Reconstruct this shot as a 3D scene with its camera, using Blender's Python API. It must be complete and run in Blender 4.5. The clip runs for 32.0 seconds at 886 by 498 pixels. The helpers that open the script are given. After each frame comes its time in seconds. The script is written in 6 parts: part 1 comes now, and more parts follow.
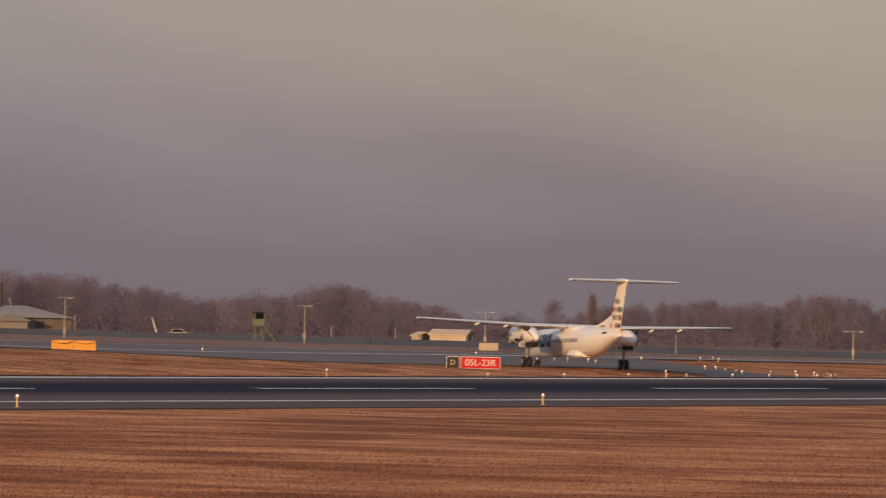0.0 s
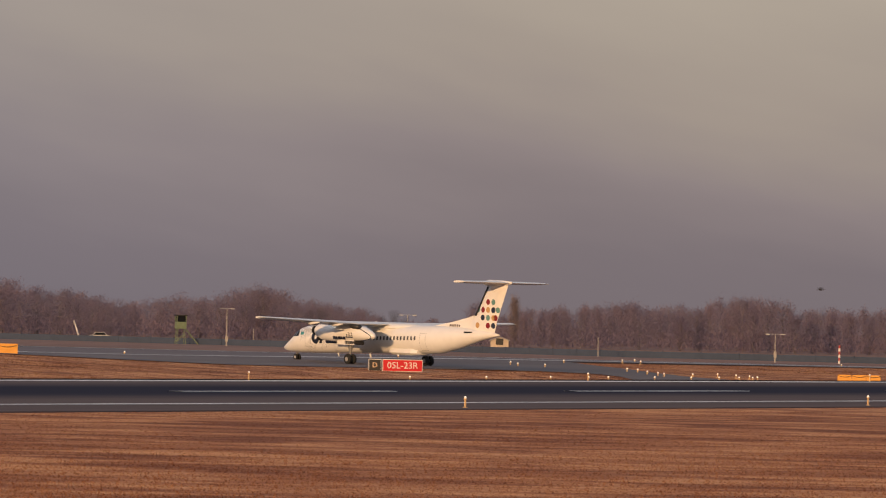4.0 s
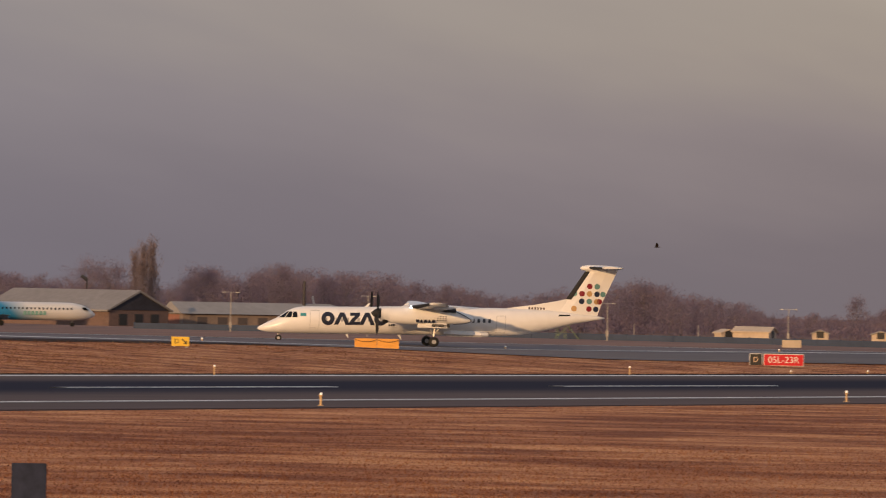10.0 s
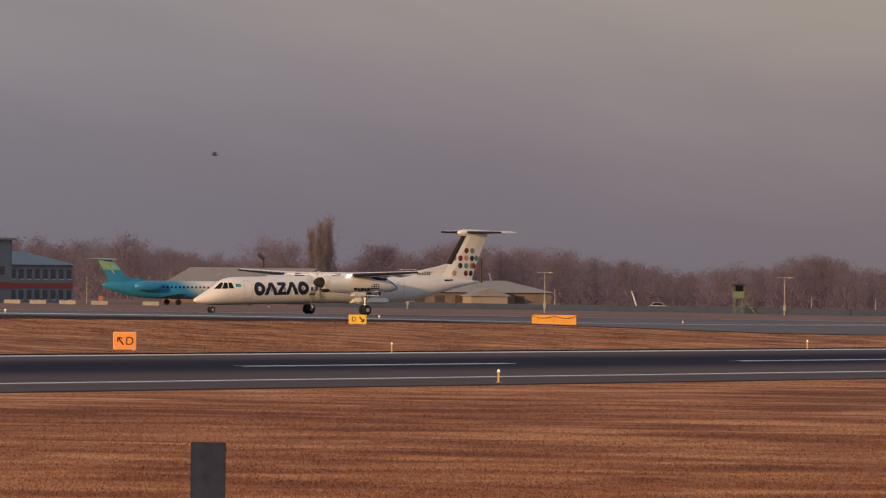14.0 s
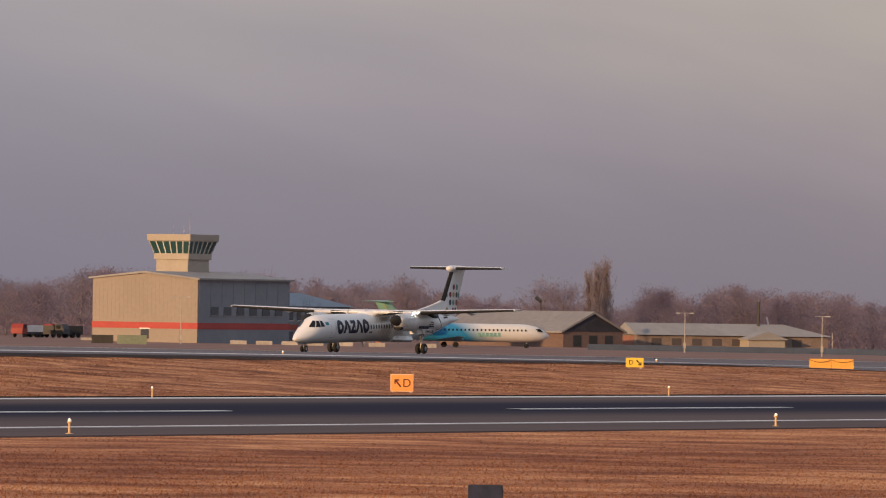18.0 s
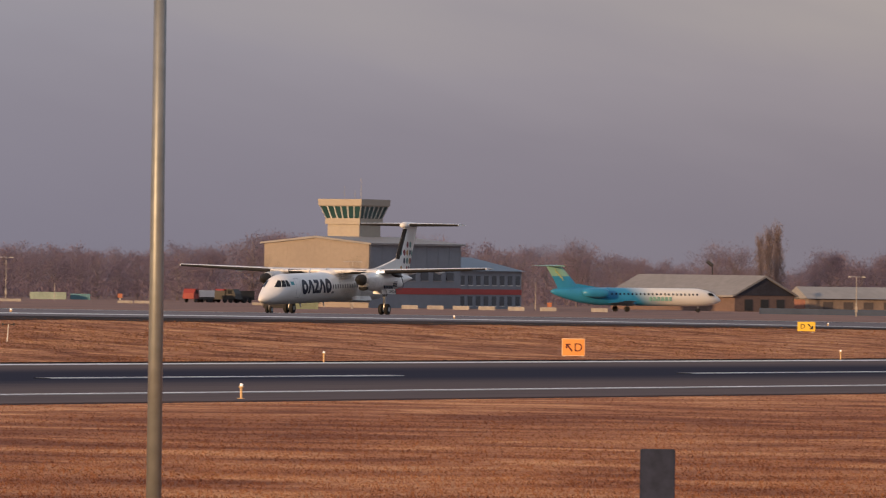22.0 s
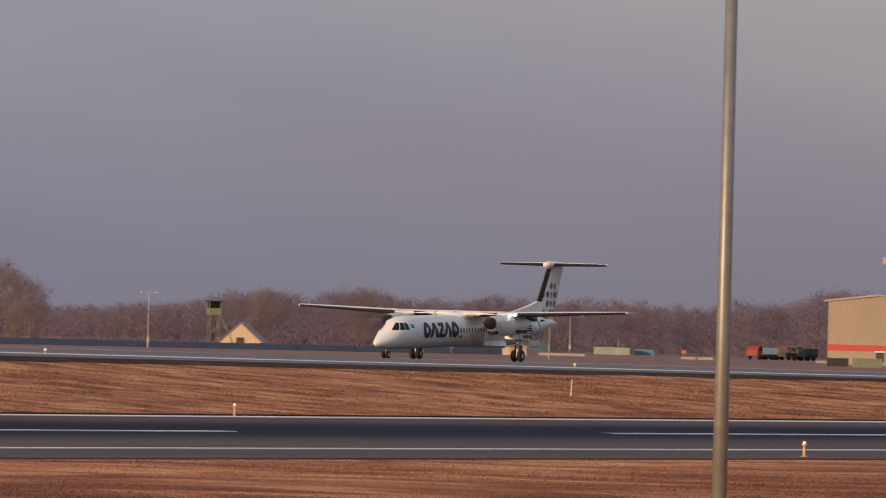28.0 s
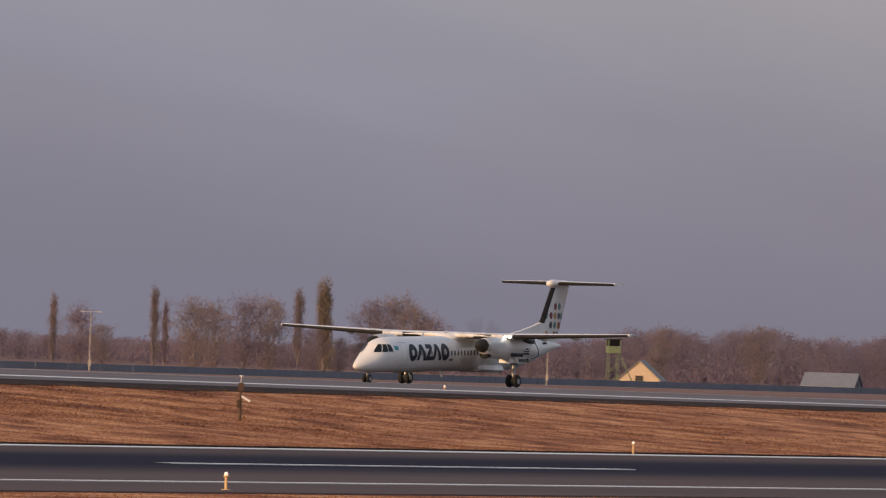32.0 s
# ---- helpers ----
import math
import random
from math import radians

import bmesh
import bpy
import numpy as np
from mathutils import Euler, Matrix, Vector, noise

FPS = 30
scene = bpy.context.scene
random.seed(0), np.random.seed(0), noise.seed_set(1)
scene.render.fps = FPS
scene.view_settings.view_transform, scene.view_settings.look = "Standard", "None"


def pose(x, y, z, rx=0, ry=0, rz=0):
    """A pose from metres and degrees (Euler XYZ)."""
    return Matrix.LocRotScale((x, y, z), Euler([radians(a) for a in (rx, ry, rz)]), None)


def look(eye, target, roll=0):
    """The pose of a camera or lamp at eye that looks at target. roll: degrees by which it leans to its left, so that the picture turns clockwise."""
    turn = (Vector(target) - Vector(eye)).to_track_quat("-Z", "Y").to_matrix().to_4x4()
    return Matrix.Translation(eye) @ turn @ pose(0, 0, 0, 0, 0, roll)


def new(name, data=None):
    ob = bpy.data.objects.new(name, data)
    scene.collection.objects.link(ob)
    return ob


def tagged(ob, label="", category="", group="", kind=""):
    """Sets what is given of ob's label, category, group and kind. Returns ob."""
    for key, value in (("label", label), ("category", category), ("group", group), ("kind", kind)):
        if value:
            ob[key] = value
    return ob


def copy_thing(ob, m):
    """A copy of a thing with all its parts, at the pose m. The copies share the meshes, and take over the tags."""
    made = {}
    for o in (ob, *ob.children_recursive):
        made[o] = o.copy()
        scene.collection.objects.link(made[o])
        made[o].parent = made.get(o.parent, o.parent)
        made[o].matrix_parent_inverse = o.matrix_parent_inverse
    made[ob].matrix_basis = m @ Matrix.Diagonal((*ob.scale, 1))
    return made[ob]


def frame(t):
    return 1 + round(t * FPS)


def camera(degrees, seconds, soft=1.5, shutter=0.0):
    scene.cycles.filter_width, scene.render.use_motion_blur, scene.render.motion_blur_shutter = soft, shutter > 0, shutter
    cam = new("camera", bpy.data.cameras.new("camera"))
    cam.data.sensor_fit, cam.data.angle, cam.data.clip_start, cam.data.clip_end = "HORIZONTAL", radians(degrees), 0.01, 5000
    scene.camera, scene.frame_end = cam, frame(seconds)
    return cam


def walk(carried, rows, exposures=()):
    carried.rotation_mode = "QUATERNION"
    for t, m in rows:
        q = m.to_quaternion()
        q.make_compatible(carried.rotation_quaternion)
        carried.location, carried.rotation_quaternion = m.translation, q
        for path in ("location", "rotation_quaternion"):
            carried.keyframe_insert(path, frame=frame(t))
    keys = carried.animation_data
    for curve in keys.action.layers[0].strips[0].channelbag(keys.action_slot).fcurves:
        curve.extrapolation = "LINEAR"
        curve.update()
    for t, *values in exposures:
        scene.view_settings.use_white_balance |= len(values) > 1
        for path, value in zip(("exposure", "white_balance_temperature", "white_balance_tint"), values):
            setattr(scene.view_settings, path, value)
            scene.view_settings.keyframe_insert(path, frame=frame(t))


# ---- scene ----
cam = camera(6.905, 32.0, soft=1.1, shutter=0.5)
EYE = 4.86


def aim(yaw, pitch, roll):
    """The camera on its tripod: yaw to the left of +y, pitch up, roll."""
    a, b = radians(yaw), radians(pitch)
    way = Vector((-math.sin(a) * math.cos(b), math.cos(a) * math.cos(b), math.sin(b)))
    # the lens stands an arm's length before the tripod's pivot
    eye = Vector((0.32 * (math.sin(-a) - math.sin(radians(56.5))), 0.32 * (math.cos(a) - math.cos(radians(56.5))), EYE))
    return look(eye, eye + way * 100, roll)


PATH = (
    (0, -64.154, 0.371, 1.299), (0.5, -64.486, 0.441, 1.347), (1, -64.716, 0.352, 1.454),
    (1.5, -64.894, 0.277, 1.608), (2, -65.001, 0.279, 1.577), (2.5, -65.037, 0.321, 1.503),
    (3, -65.071, 0.395, 1.571), (3.5, -64.952, 0.392, 1.408), (5.5, -64.191, 0.465, 1.289),
    (6, -63.998, 0.421, 1.288), (6.5, -63.720, 0.301, 1.188), (7, -63.211, 0.222, 1.288),
    (7.5, -62.981, 0.371, 1.326), (8, -62.806, 0.529, 1.251), (8.5, -62.645, 0.527, 1.219),
    (9, -62.465, 0.430, 1.182), (9.5, -62.212, 0.360, 1.134), (10, -61.795, 0.303, 1.132),
    (10.5, -61.486, 0.280, 1.113), (11, -61.348, 0.258, 0.995), (11.5, -61.310, 0.244, 0.952),
    (12, -61.215, 0.236, 0.893), (12.5, -60.982, 0.262, 0.797), (13, -60.674, 0.223, 0.738),
    (13.5, -60.536, 0.153, 0.686), (15.5, -59.823, 0.084, 0.627), (16, -59.469, 0.131, 0.719),
    (16.5, -58.965, 0.181, 0.818), (17, -58.653, 0.243, 0.848), (17.5, -58.445, 0.367, 0.895),
    (18, -58.254, 0.405, 0.875), (18.5, -58.101, 0.388, 0.900), (19, -57.944, 0.386, 0.891),
    (19.5, -57.713, 0.391, 0.841), (20, -57.515, 0.354, 0.834), (20.5, -57.393, 0.244, 0.792),
    (21, -57.333, 0.063, 0.721), (21.5, -57.222, 0.035, 0.728), (22, -56.923, 0.109, 0.760),
    (22.5, -56.697, 0.142, 0.750), (23, -56.525, 0.137, 0.803), (23.5, -56.417, 0.102, 0.809),
    (24, -56.150, 0.077, 0.822), (24.5, -55.310, 0.120, 0.889), (26.5, -54.173, 0.345, 1.190),
    (27, -53.514, 0.447, 1.324), (27.5, -52.915, 0.496, 1.364), (28, -52.514, 0.467, 1.454),
    (28.5, -52.103, 0.478, 1.506), (29, -51.588, 0.460, 1.515), (29.5, -51.170, 0.426, 1.551),
    (30, -50.745, 0.451, 1.716), (30.5, -50.456, 0.514, 1.788), (31, -50.138, 0.618, 1.860),
    (31.5, -49.736, 0.711, 1.880), (32, -49.389, 0.675, 1.866),
)
walk(cam, [(t, aim(y, p, r)) for t, y, p, r in PATH],
     ((0, 0.0, 6500, 10), (6, 0.0, 6490, 10), (9, -0.02, 6480, 10), (11, -0.06, 6450, 10), (13.5, -0.10, 6400, 10), (15.5, 0.30, 6300, 10), (16.5, 0.33, 6300, 10), (21, 0.28, 6250, 10),
      (24, 0.25, 6250, 10), (28, 0.22, 6250, 10), (32, 0.20, 6240, 10)))

# ---- light: a low sun in haze, a mauve overcast band over the horizon
SUN_WAY = Vector((-0.98, 0.05, 0.15)).normalized()
sun = bpy.data.lights.new("sun", "SUN")
sun.energy, sun.angle, sun.color = 3.6, radians(0.7), (1.0, 0.60, 0.30)
sun_ob = new("sun", sun)
sun_ob.matrix_world = look((0, 0, 60), Vector((0, 0, 60)) - SUN_WAY)

world = bpy.data.worlds.new("evening_sky")
scene.world = world
world.use_nodes = True
wt = world.node_tree
wt.nodes.clear()


def wn(kind, **k):
    n = wt.nodes.new(kind)
    for a, v in k.items():
        if a in n.inputs:
            n.inputs[a].default_value = v
    return n


def wl(a, b):
    wt.links.new(a, b)


sky = wn("ShaderNodeTexSky")
sky.sky_type, sky.sun_disc = "NISHITA", False
sky.sun_elevation, sky.sun_rotation = math.asin(SUN_WAY.z), math.atan2(SUN_WAY.x, SUN_WAY.y)
sky.dust_density, sky.altitude = 4.0, 650.0
tc = wn("ShaderNodeTexCoord")
sep = wn("ShaderNodeSeparateXYZ")
wl(tc.outputs["Generated"], sep.inputs[0])
# height over the horizon, bent by the soft edges of a slanting cloud sheet


def wm(op, a, b, c=None):
    n = wn("ShaderNodeMath")
    n.operation = op
    for k, v in enumerate((a, b, c)):
        if v is None:
            continue
        if isinstance(v, float):
            n.inputs[k].default_value = v
        else:
            wl(v, n.inputs[k])
    return n.outputs[0]


azim = wm("ARCTAN2", sep.outputs["X"], sep.outputs["Y"])
slant = wm("MULTIPLY_ADD", azim, 0.17, sep.outputs["Z"])
comb = wn("ShaderNodeCombineXYZ")
wl(wm("MULTIPLY", azim, 11.0), comb.inputs[0])
wl(wm("MULTIPLY", slant, 42.0), comb.inputs[1])
nz = wn("ShaderNodeTexNoise", Scale=1.0, Detail=4.0, Roughness=0.5)
wl(comb.outputs[0], nz.inputs["Vector"])
tilted = wm("MULTIPLY_ADD", wm("SUBTRACT", azim, 1.0), 0.08, sep.outputs["Z"])
hz = wm("MULTIPLY_ADD", nz.outputs["Fac"], 0.040, tilted)
rise_ = wn("ShaderNodeMapRange")
rise_.inputs["From Min"].default_value, rise_.inputs["From Max"].default_value = 0.015, 0.107
wl(hz, rise_.inputs["Value"])


def sky_ramp(stops):
    ramp = wn("ShaderNodeValToRGB")
    cr = ramp.color_ramp
    for k, (p, c) in enumerate(stops):
        e = cr.elements[k] if k < 2 else cr.elements.new(p)
        e.position = p
        e.color = (*[(v / 255) ** 2.2 for v in c], 1)
    wl(rise_.outputs[0], ramp.inputs[0])
    return ramp


warm = sky_ramp(((0.0, (113, 104, 110)), (0.20, (119, 109, 114)), (0.36, (135, 123, 125)), (0.52, (153, 140, 133)), (0.74, (166, 153, 142)), (1.0, (158, 160, 170))))
cool = sky_ramp(((0.0, (116, 112, 125)), (0.20, (122, 118, 131)), (0.36, (127, 124, 137)), (0.52, (135, 130, 140)), (0.74, (146, 140, 147)), (1.0, (146, 152, 172))))
side_ = wn("ShaderNodeMapRange")
side_.inputs["From Min"].default_value, side_.inputs["From Max"].default_value = 0.42, 0.66
wl(sep.outputs["Y"], side_.inputs["Value"])
ramp = wn("ShaderNodeMixRGB")
wl(side_.outputs[0], ramp.inputs[0])
wl(warm.outputs[0], ramp.inputs[1])
wl(cool.outputs[0], ramp.inputs[2])
bg_haze = wn("ShaderNodeBackground", Strength=1.0)
wl(ramp.outputs[0], bg_haze.inputs["Color"])
bg_sky = wn("ShaderNodeBackground", Strength=0.02)
wl(sky.outputs[0], bg_sky.inputs["Color"])
add = wn("ShaderNodeAddShader")
wl(bg_haze.outputs[0], add.inputs[0])
wl(bg_sky.outputs[0], add.inputs[1])
wout = wn("ShaderNodeOutputWorld")
wl(add.outputs[0], wout.inputs[0])

# ---- materials


def mat(name, color, rough=0.6, metal=0.0, var=0.15, scale=3.0, bump=0.0, second=None, fine=None, spec=0.4, stretch=(1, 1, 1), emit=0.0):
    """A surface with two scales of variation: broad stains and fine grain."""
    m = bpy.data.materials.new(name)
    m.use_nodes = True
    t = m.node_tree
    b = t.nodes["Principled BSDF"]
    b.inputs["Roughness"].default_value, b.inputs["Metallic"].default_value = rough, metal
    b.inputs["Specular IOR Level"].default_value = spec
    c2 = second or tuple(v * (1 - 2 * var) for v in color)
    geo = t.nodes.new("ShaderNodeNewGeometry")
    mpn = t.nodes.new("ShaderNodeMapping")
    mpn.inputs["Scale"].default_value = stretch
    t.links.new(geo.outputs["Position"], mpn.inputs[0])
    n1 = t.nodes.new("ShaderNodeTexNoise")
    n1.inputs["Scale"].default_value, n1.inputs["Detail"].default_value = scale * 0.12, 3
    n2 = t.nodes.new("ShaderNodeTexNoise")
    n2.inputs["Scale"].default_value, n2.inputs["Detail"].default_value = fine or scale, 5
    mix = t.nodes.new("ShaderNodeMath")
    mix.operation = "ADD"
    for n in (n1, n2):
        t.links.new(mpn.outputs[0], n.inputs["Vector"])
    t.links.new(n1.outputs["Fac"], mix.inputs[0])
    t.links.new(n2.outputs["Fac"], mix.inputs[1])
    rp = t.nodes.new("ShaderNodeValToRGB")
    rp.color_ramp.elements[0].position, rp.color_ramp.elements[1].position = 0.36, 0.64
    rp.color_ramp.elements[0].color, rp.color_ramp.elements[1].color = (*c2, 1), (*color, 1)
    half = t.nodes.new("ShaderNodeMath")
    half.operation = "MULTIPLY"
    half.inputs[1].default_value = 0.5
    t.links.new(mix.outputs[0], half.inputs[0])
    t.links.new(half.outputs[0], rp.inputs[0])
    t.links.new(rp.outputs[0], b.inputs["Base Color"])
    if bump:
        bp = t.nodes.new("ShaderNodeBump")
        bp.inputs["Strength"].default_value, bp.inputs["Distance"].default_value = bump, 0.05
        t.links.new(n2.outputs["Fac"], bp.inputs["Height"])
        t.links.new(bp.outputs[0], b.inputs["Normal"])
    if emit:
        b.inputs["Emission Color"].default_value = (*color, 1)
        b.inputs["Emission Strength"].default_value = emit
    return m


def shade(m, node_type):
    return next(n for n in m.node_tree.nodes if n.bl_idname == node_type)


# ---- building helpers


def part(name, bm, material, parent=None, label="", at=None, smooth=False, kind=""):
    """Links a bmesh as one mesh object, under a thing or a part."""
    me = bpy.data.meshes.new(name)
    bmesh.ops.recalc_face_normals(bm, faces=bm.faces)
    bm.to_mesh(me)
    bm.free()
    me.materials.append(material)
    if smooth:
        for p in me.polygons:
            p.use_smooth = True
    ob = new(name, me)
    if parent is not None:
        ob.parent = parent
    if at is not None:
        ob.matrix_basis = at
    if label or kind:
        tagged(ob, label, kind=kind)
    return ob


def thing(name, at, label, category, group="", kind=""):
    ob = new(name)
    ob.matrix_basis = at
    return tagged(ob, label, category, group, kind)


def B():
    return bmesh.new()


def box(bm, lo, hi, bevel=0.0):
    vs = [bm.verts.new((x, y, z)) for x in (lo[0], hi[0]) for y in (lo[1], hi[1]) for z in (lo[2], hi[2])]
    fs = [bm.faces.new([vs[i] for i in q]) for q in ((0, 1, 3, 2), (4, 6, 7, 5), (0, 4, 5, 1), (2, 3, 7, 6), (0, 2, 6, 4), (1, 5, 7, 3))]
    if bevel:
        bmesh.ops.bevel(bm, geom=list({e for f in fs for e in f.edges}), offset=bevel, segments=2, affect="EDGES")
    return bm


def prism(bm, outline, a, b, axis=1):
    """An outline of (u, v) pairs drawn out from a to b along an axis; u, v are the other two axes in order."""
    def put(u, v, w):
        return (w, u, v) if axis == 0 else (u, w, v) if axis == 1 else (u, v, w)
    lo, hi = [[bm.verts.new(put(u, v, w)) for u, v in outline] for w in (a, b)]
    n = len(outline)
    bm.faces.new(lo)
    bm.faces.new(hi[::-1])
    for i in range(n):
        bm.faces.new((lo[i], lo[(i + 1) % n], hi[(i + 1) % n], hi[i]))
    return bm


def rod(bm, a, b, r0, r1=None, n=8):
    """A round bar from a to b, tapered from r0 to r1."""
    a, b = Vector(a), Vector(b)
    r1 = r0 if r1 is None else r1
    q = (b - a).to_track_quat("Z", "Y")
    rings = [[bm.verts.new(c + q @ Vector((r * math.cos(k * math.tau / n), r * math.sin(k * math.tau / n), 0))) for k in range(n)] for c, r in ((a, r0), (b, r1))]
    for k in range(n):
        bm.faces.new((rings[0][k], rings[0][(k + 1) % n], rings[1][(k + 1) % n], rings[1][k]))
    bm.faces.new(rings[0][::-1])
    bm.faces.new(rings[1])
    return bm


def loft(bm, rings, cap=True):
    """Skin over rings of points, all of one length."""
    vs = [[bm.verts.new(p) for p in ring] for ring in rings]
    n = len(vs[0])
    for a, b in zip(vs, vs[1:]):
        for k in range(n):
            bm.faces.new((a[k], a[(k + 1) % n], b[(k + 1) % n], b[k]))
    if cap:
        bm.faces.new(vs[0][::-1])
        bm.faces.new(vs[-1])
    return bm


def oval(x, zc, ry, rz, n=28, yc=0.0):
    return [(x, yc + ry * math.cos(k * math.tau / n), zc + rz * math.sin(k * math.tau / n)) for k in range(n)]


def wheel_mesh(r, w, n=20):
    """A tyre about the y axis with rounded shoulders."""
    bm = B()
    prof = ((r * 0.55, -w / 2), (r * 0.9, -w / 2), (r, -w * 0.28), (r, w * 0.28), (r * 0.9, w / 2), (r * 0.55, w / 2))
    loft(bm, [[(p * math.cos(k * math.tau / n), y, p * math.sin(k * math.tau / n)) for k in range(n)] for p, y in prof])
    return bm


def smooth01(v):
    v = min(max(v, 0.0), 1.0)
    return v * v * (3 - 2 * v)


def land(x, y):
    """Height of the ground: the near runway's shelf, and the higher field beyond it."""
    r = math.hypot(x, y)
    k = 1.0 if r < 1000 else (1000 + 0.3 * (r - 1000)) / r
    lo = -0.00138 * x - 0.00304 * y
    up = 1.25 - 0.0077 * (x * k - 400) - 0.001 * (y * k - 345)
    dip = 0.36 * math.exp(-((x - 599) / 57) ** 2 - ((y - 319) / 13) ** 2)
    rise = 0.30 * math.exp(-((x - 588) / 38) ** 2 - ((y - 272) / 11) ** 2)
    # the near runway lies a little below the verges on both sides
    bed = (0.09 + 0.10 * smooth01((y - 185) / 65)) * smooth01((y - 172) / 12) * (1 - smooth01((y - 257) / 24))
    return lo + (up - lo) * smooth01((y - 258) / 72) - dip + rise - bed


def on(x, y, rz=0.0, dz=0.0):
    return pose(x, y, land(x, y) + dz, 0, 0, rz)


def facing(x, y, turn=0.0):
    """Heading (degrees about z) for a thing whose front is -y, so that it faces the camera's stand, turned by so much."""
    return math.degrees(math.atan2(y, x)) - 90 + turn


# ---- surfaces of the field


def nodes_of(m):
    t = m.node_tree

    def nd(kind, **k):
        n = t.nodes.new(kind)
        for a, v in k.items():
            n.inputs[a].default_value = v
        return n
    return t, nd, t.nodes["Principled BSDF"]


def grass_mat(name, dark, mid, straw, islands=0.0, along=1.5, band=0.0, grain=0.2):
    """Mown dry grass: patches of bare red-brown and of straw from 10 m down to a hand's width."""
    m = bpy.data.materials.new(name)
    m.use_nodes = True
    t, nd, b = nodes_of(m)
    b.inputs["Roughness"].default_value, b.inputs["Specular IOR Level"].default_value = 0.95, 0.05
    geo = nd("ShaderNodeNewGeometry")
    n1 = nd("ShaderNodeTexNoise", Scale=grain * 0.6, Detail=7.0, Roughness=0.54, Lacunarity=2.17, Distortion=0.6)
    n2 = nd("ShaderNodeTexNoise", Scale=7.0, Detail=3.0)
    for n in (n1, n2):
        t.links.new(geo.outputs["Position"], n.inputs["Vector"])
    long = nd("ShaderNodeMapping", Scale=(along, 1.0, 1.0), Rotation=(0, 0, 0.75))
    t.links.new(geo.outputs["Position"], long.inputs[0])
    t.links.new(long.outputs[0], n1.inputs["Vector"])
    mx = nd("ShaderNodeMath")
    mx.operation, mx.inputs[1].default_value = "MULTIPLY_ADD", 0.48
    t.links.new(n2.outputs["Fac"], mx.inputs[0])
    t.links.new(n1.outputs["Fac"], mx.inputs[2])
    level = mx.outputs[0]
    if band:
        # an older, redder swath runs along the runway, with ragged edges
        sp, wob = nd("ShaderNodeSeparateXYZ"), nd("ShaderNodeTexNoise", Scale=0.05, Detail=5.0, Roughness=0.65)
        t.links.new(geo.outputs["Position"], sp.inputs[0])
        t.links.new(geo.outputs["Position"], wob.inputs["Vector"])
        yy = nd("ShaderNodeMath")
        yy.operation, yy.inputs[1].default_value = "MULTIPLY_ADD", 26.0
        t.links.new(wob.outputs["Fac"], yy.inputs[0])
        t.links.new(sp.outputs["Y"], yy.inputs[2])
        up, dn = nd("ShaderNodeMapRange"), nd("ShaderNodeMapRange")
        for n, a, c in ((up, 129, 141), (dn, 170, 158)):
            n.interpolation_type = "SMOOTHSTEP"
            n.inputs["From Min"].default_value, n.inputs["From Max"].default_value = a, c
            t.links.new(yy.outputs[0], n.inputs["Value"])
        both, less = nd("ShaderNodeMath"), nd("ShaderNodeMath")
        both.operation = "MULTIPLY"
        t.links.new(up.outputs[0], both.inputs[0])
        t.links.new(dn.outputs[0], both.inputs[1])
        less.operation, less.inputs[1].default_value = "MULTIPLY_ADD", -band
        t.links.new(both.outputs[0], less.inputs[0])
        t.links.new(level, less.inputs[2])
        level = less.outputs[0]
    rp = nd("ShaderNodeValToRGB")
    for k, (p, c) in enumerate(((0.585, dark), (0.90, straw), (0.735, mid))):
        e = rp.color_ramp.elements[k] if k < 2 else rp.color_ramp.elements.new(p)
        e.position, e.color = p, (*c, 1)
    t.links.new(level, rp.inputs[0])
    out = rp.outputs[0]
    if islands:
        hsv, mr = nd("ShaderNodeHueSaturation"), nd("ShaderNodeMapRange")
        mr.inputs["To Min"].default_value, mr.inputs["To Max"].default_value = 1 - islands, 1 + islands
        t.links.new(geo.outputs["Random Per Island"], mr.inputs["Value"])
        t.links.new(mr.outputs[0], hsv.inputs["Value"])
        t.links.new(out, hsv.inputs["Color"])
        out = hsv.outputs[0]
    else:
        bp = nd("ShaderNodeBump", Strength=0.7, Distance=0.05)
        t.links.new(n2.outputs["Fac"], bp.inputs["Height"])
        t.links.new(bp.outputs[0], b.inputs["Normal"])
    t.links.new(out, b.inputs["Base Color"])
    if islands:
        thin, mixed = nd("ShaderNodeBsdfTranslucent"), nd("ShaderNodeMixShader")
        mixed.inputs[0].default_value = 0.25
        t.links.new(out, thin.inputs["Color"])
        t.links.new(b.outputs[0], mixed.inputs[1])
        t.links.new(thin.outputs[0], mixed.inputs[2])
        t.links.new(mixed.outputs[0], next(n for n in t.nodes if n.bl_idname == "ShaderNodeOutputMaterial").inputs[0])
    return m


GRASS_DARK, GRASS_MID, GRASS_STRAW = (0.235, 0.094, 0.054), (0.44, 0.186, 0.092), (0.70, 0.360, 0.172)
M_GRASS = grass_mat("dry_autumn_grass", GRASS_DARK, GRASS_MID, GRASS_STRAW, band=0.07)
SWARD = (0.215, 0.092, 0.054), (0.415, 0.184, 0.097), (0.68, 0.358, 0.178)
M_SWARD = grass_mat("yellow_brown_sward", *SWARD, along=1.6, grain=0.3)
M_FIELD = mat("far_brown_field", (0.30, 0.180, 0.135), 0.95, scale=0.5, second=(0.19, 0.122, 0.103), fine=0.25, spec=0.1, stretch=(0.25, 1, 1))


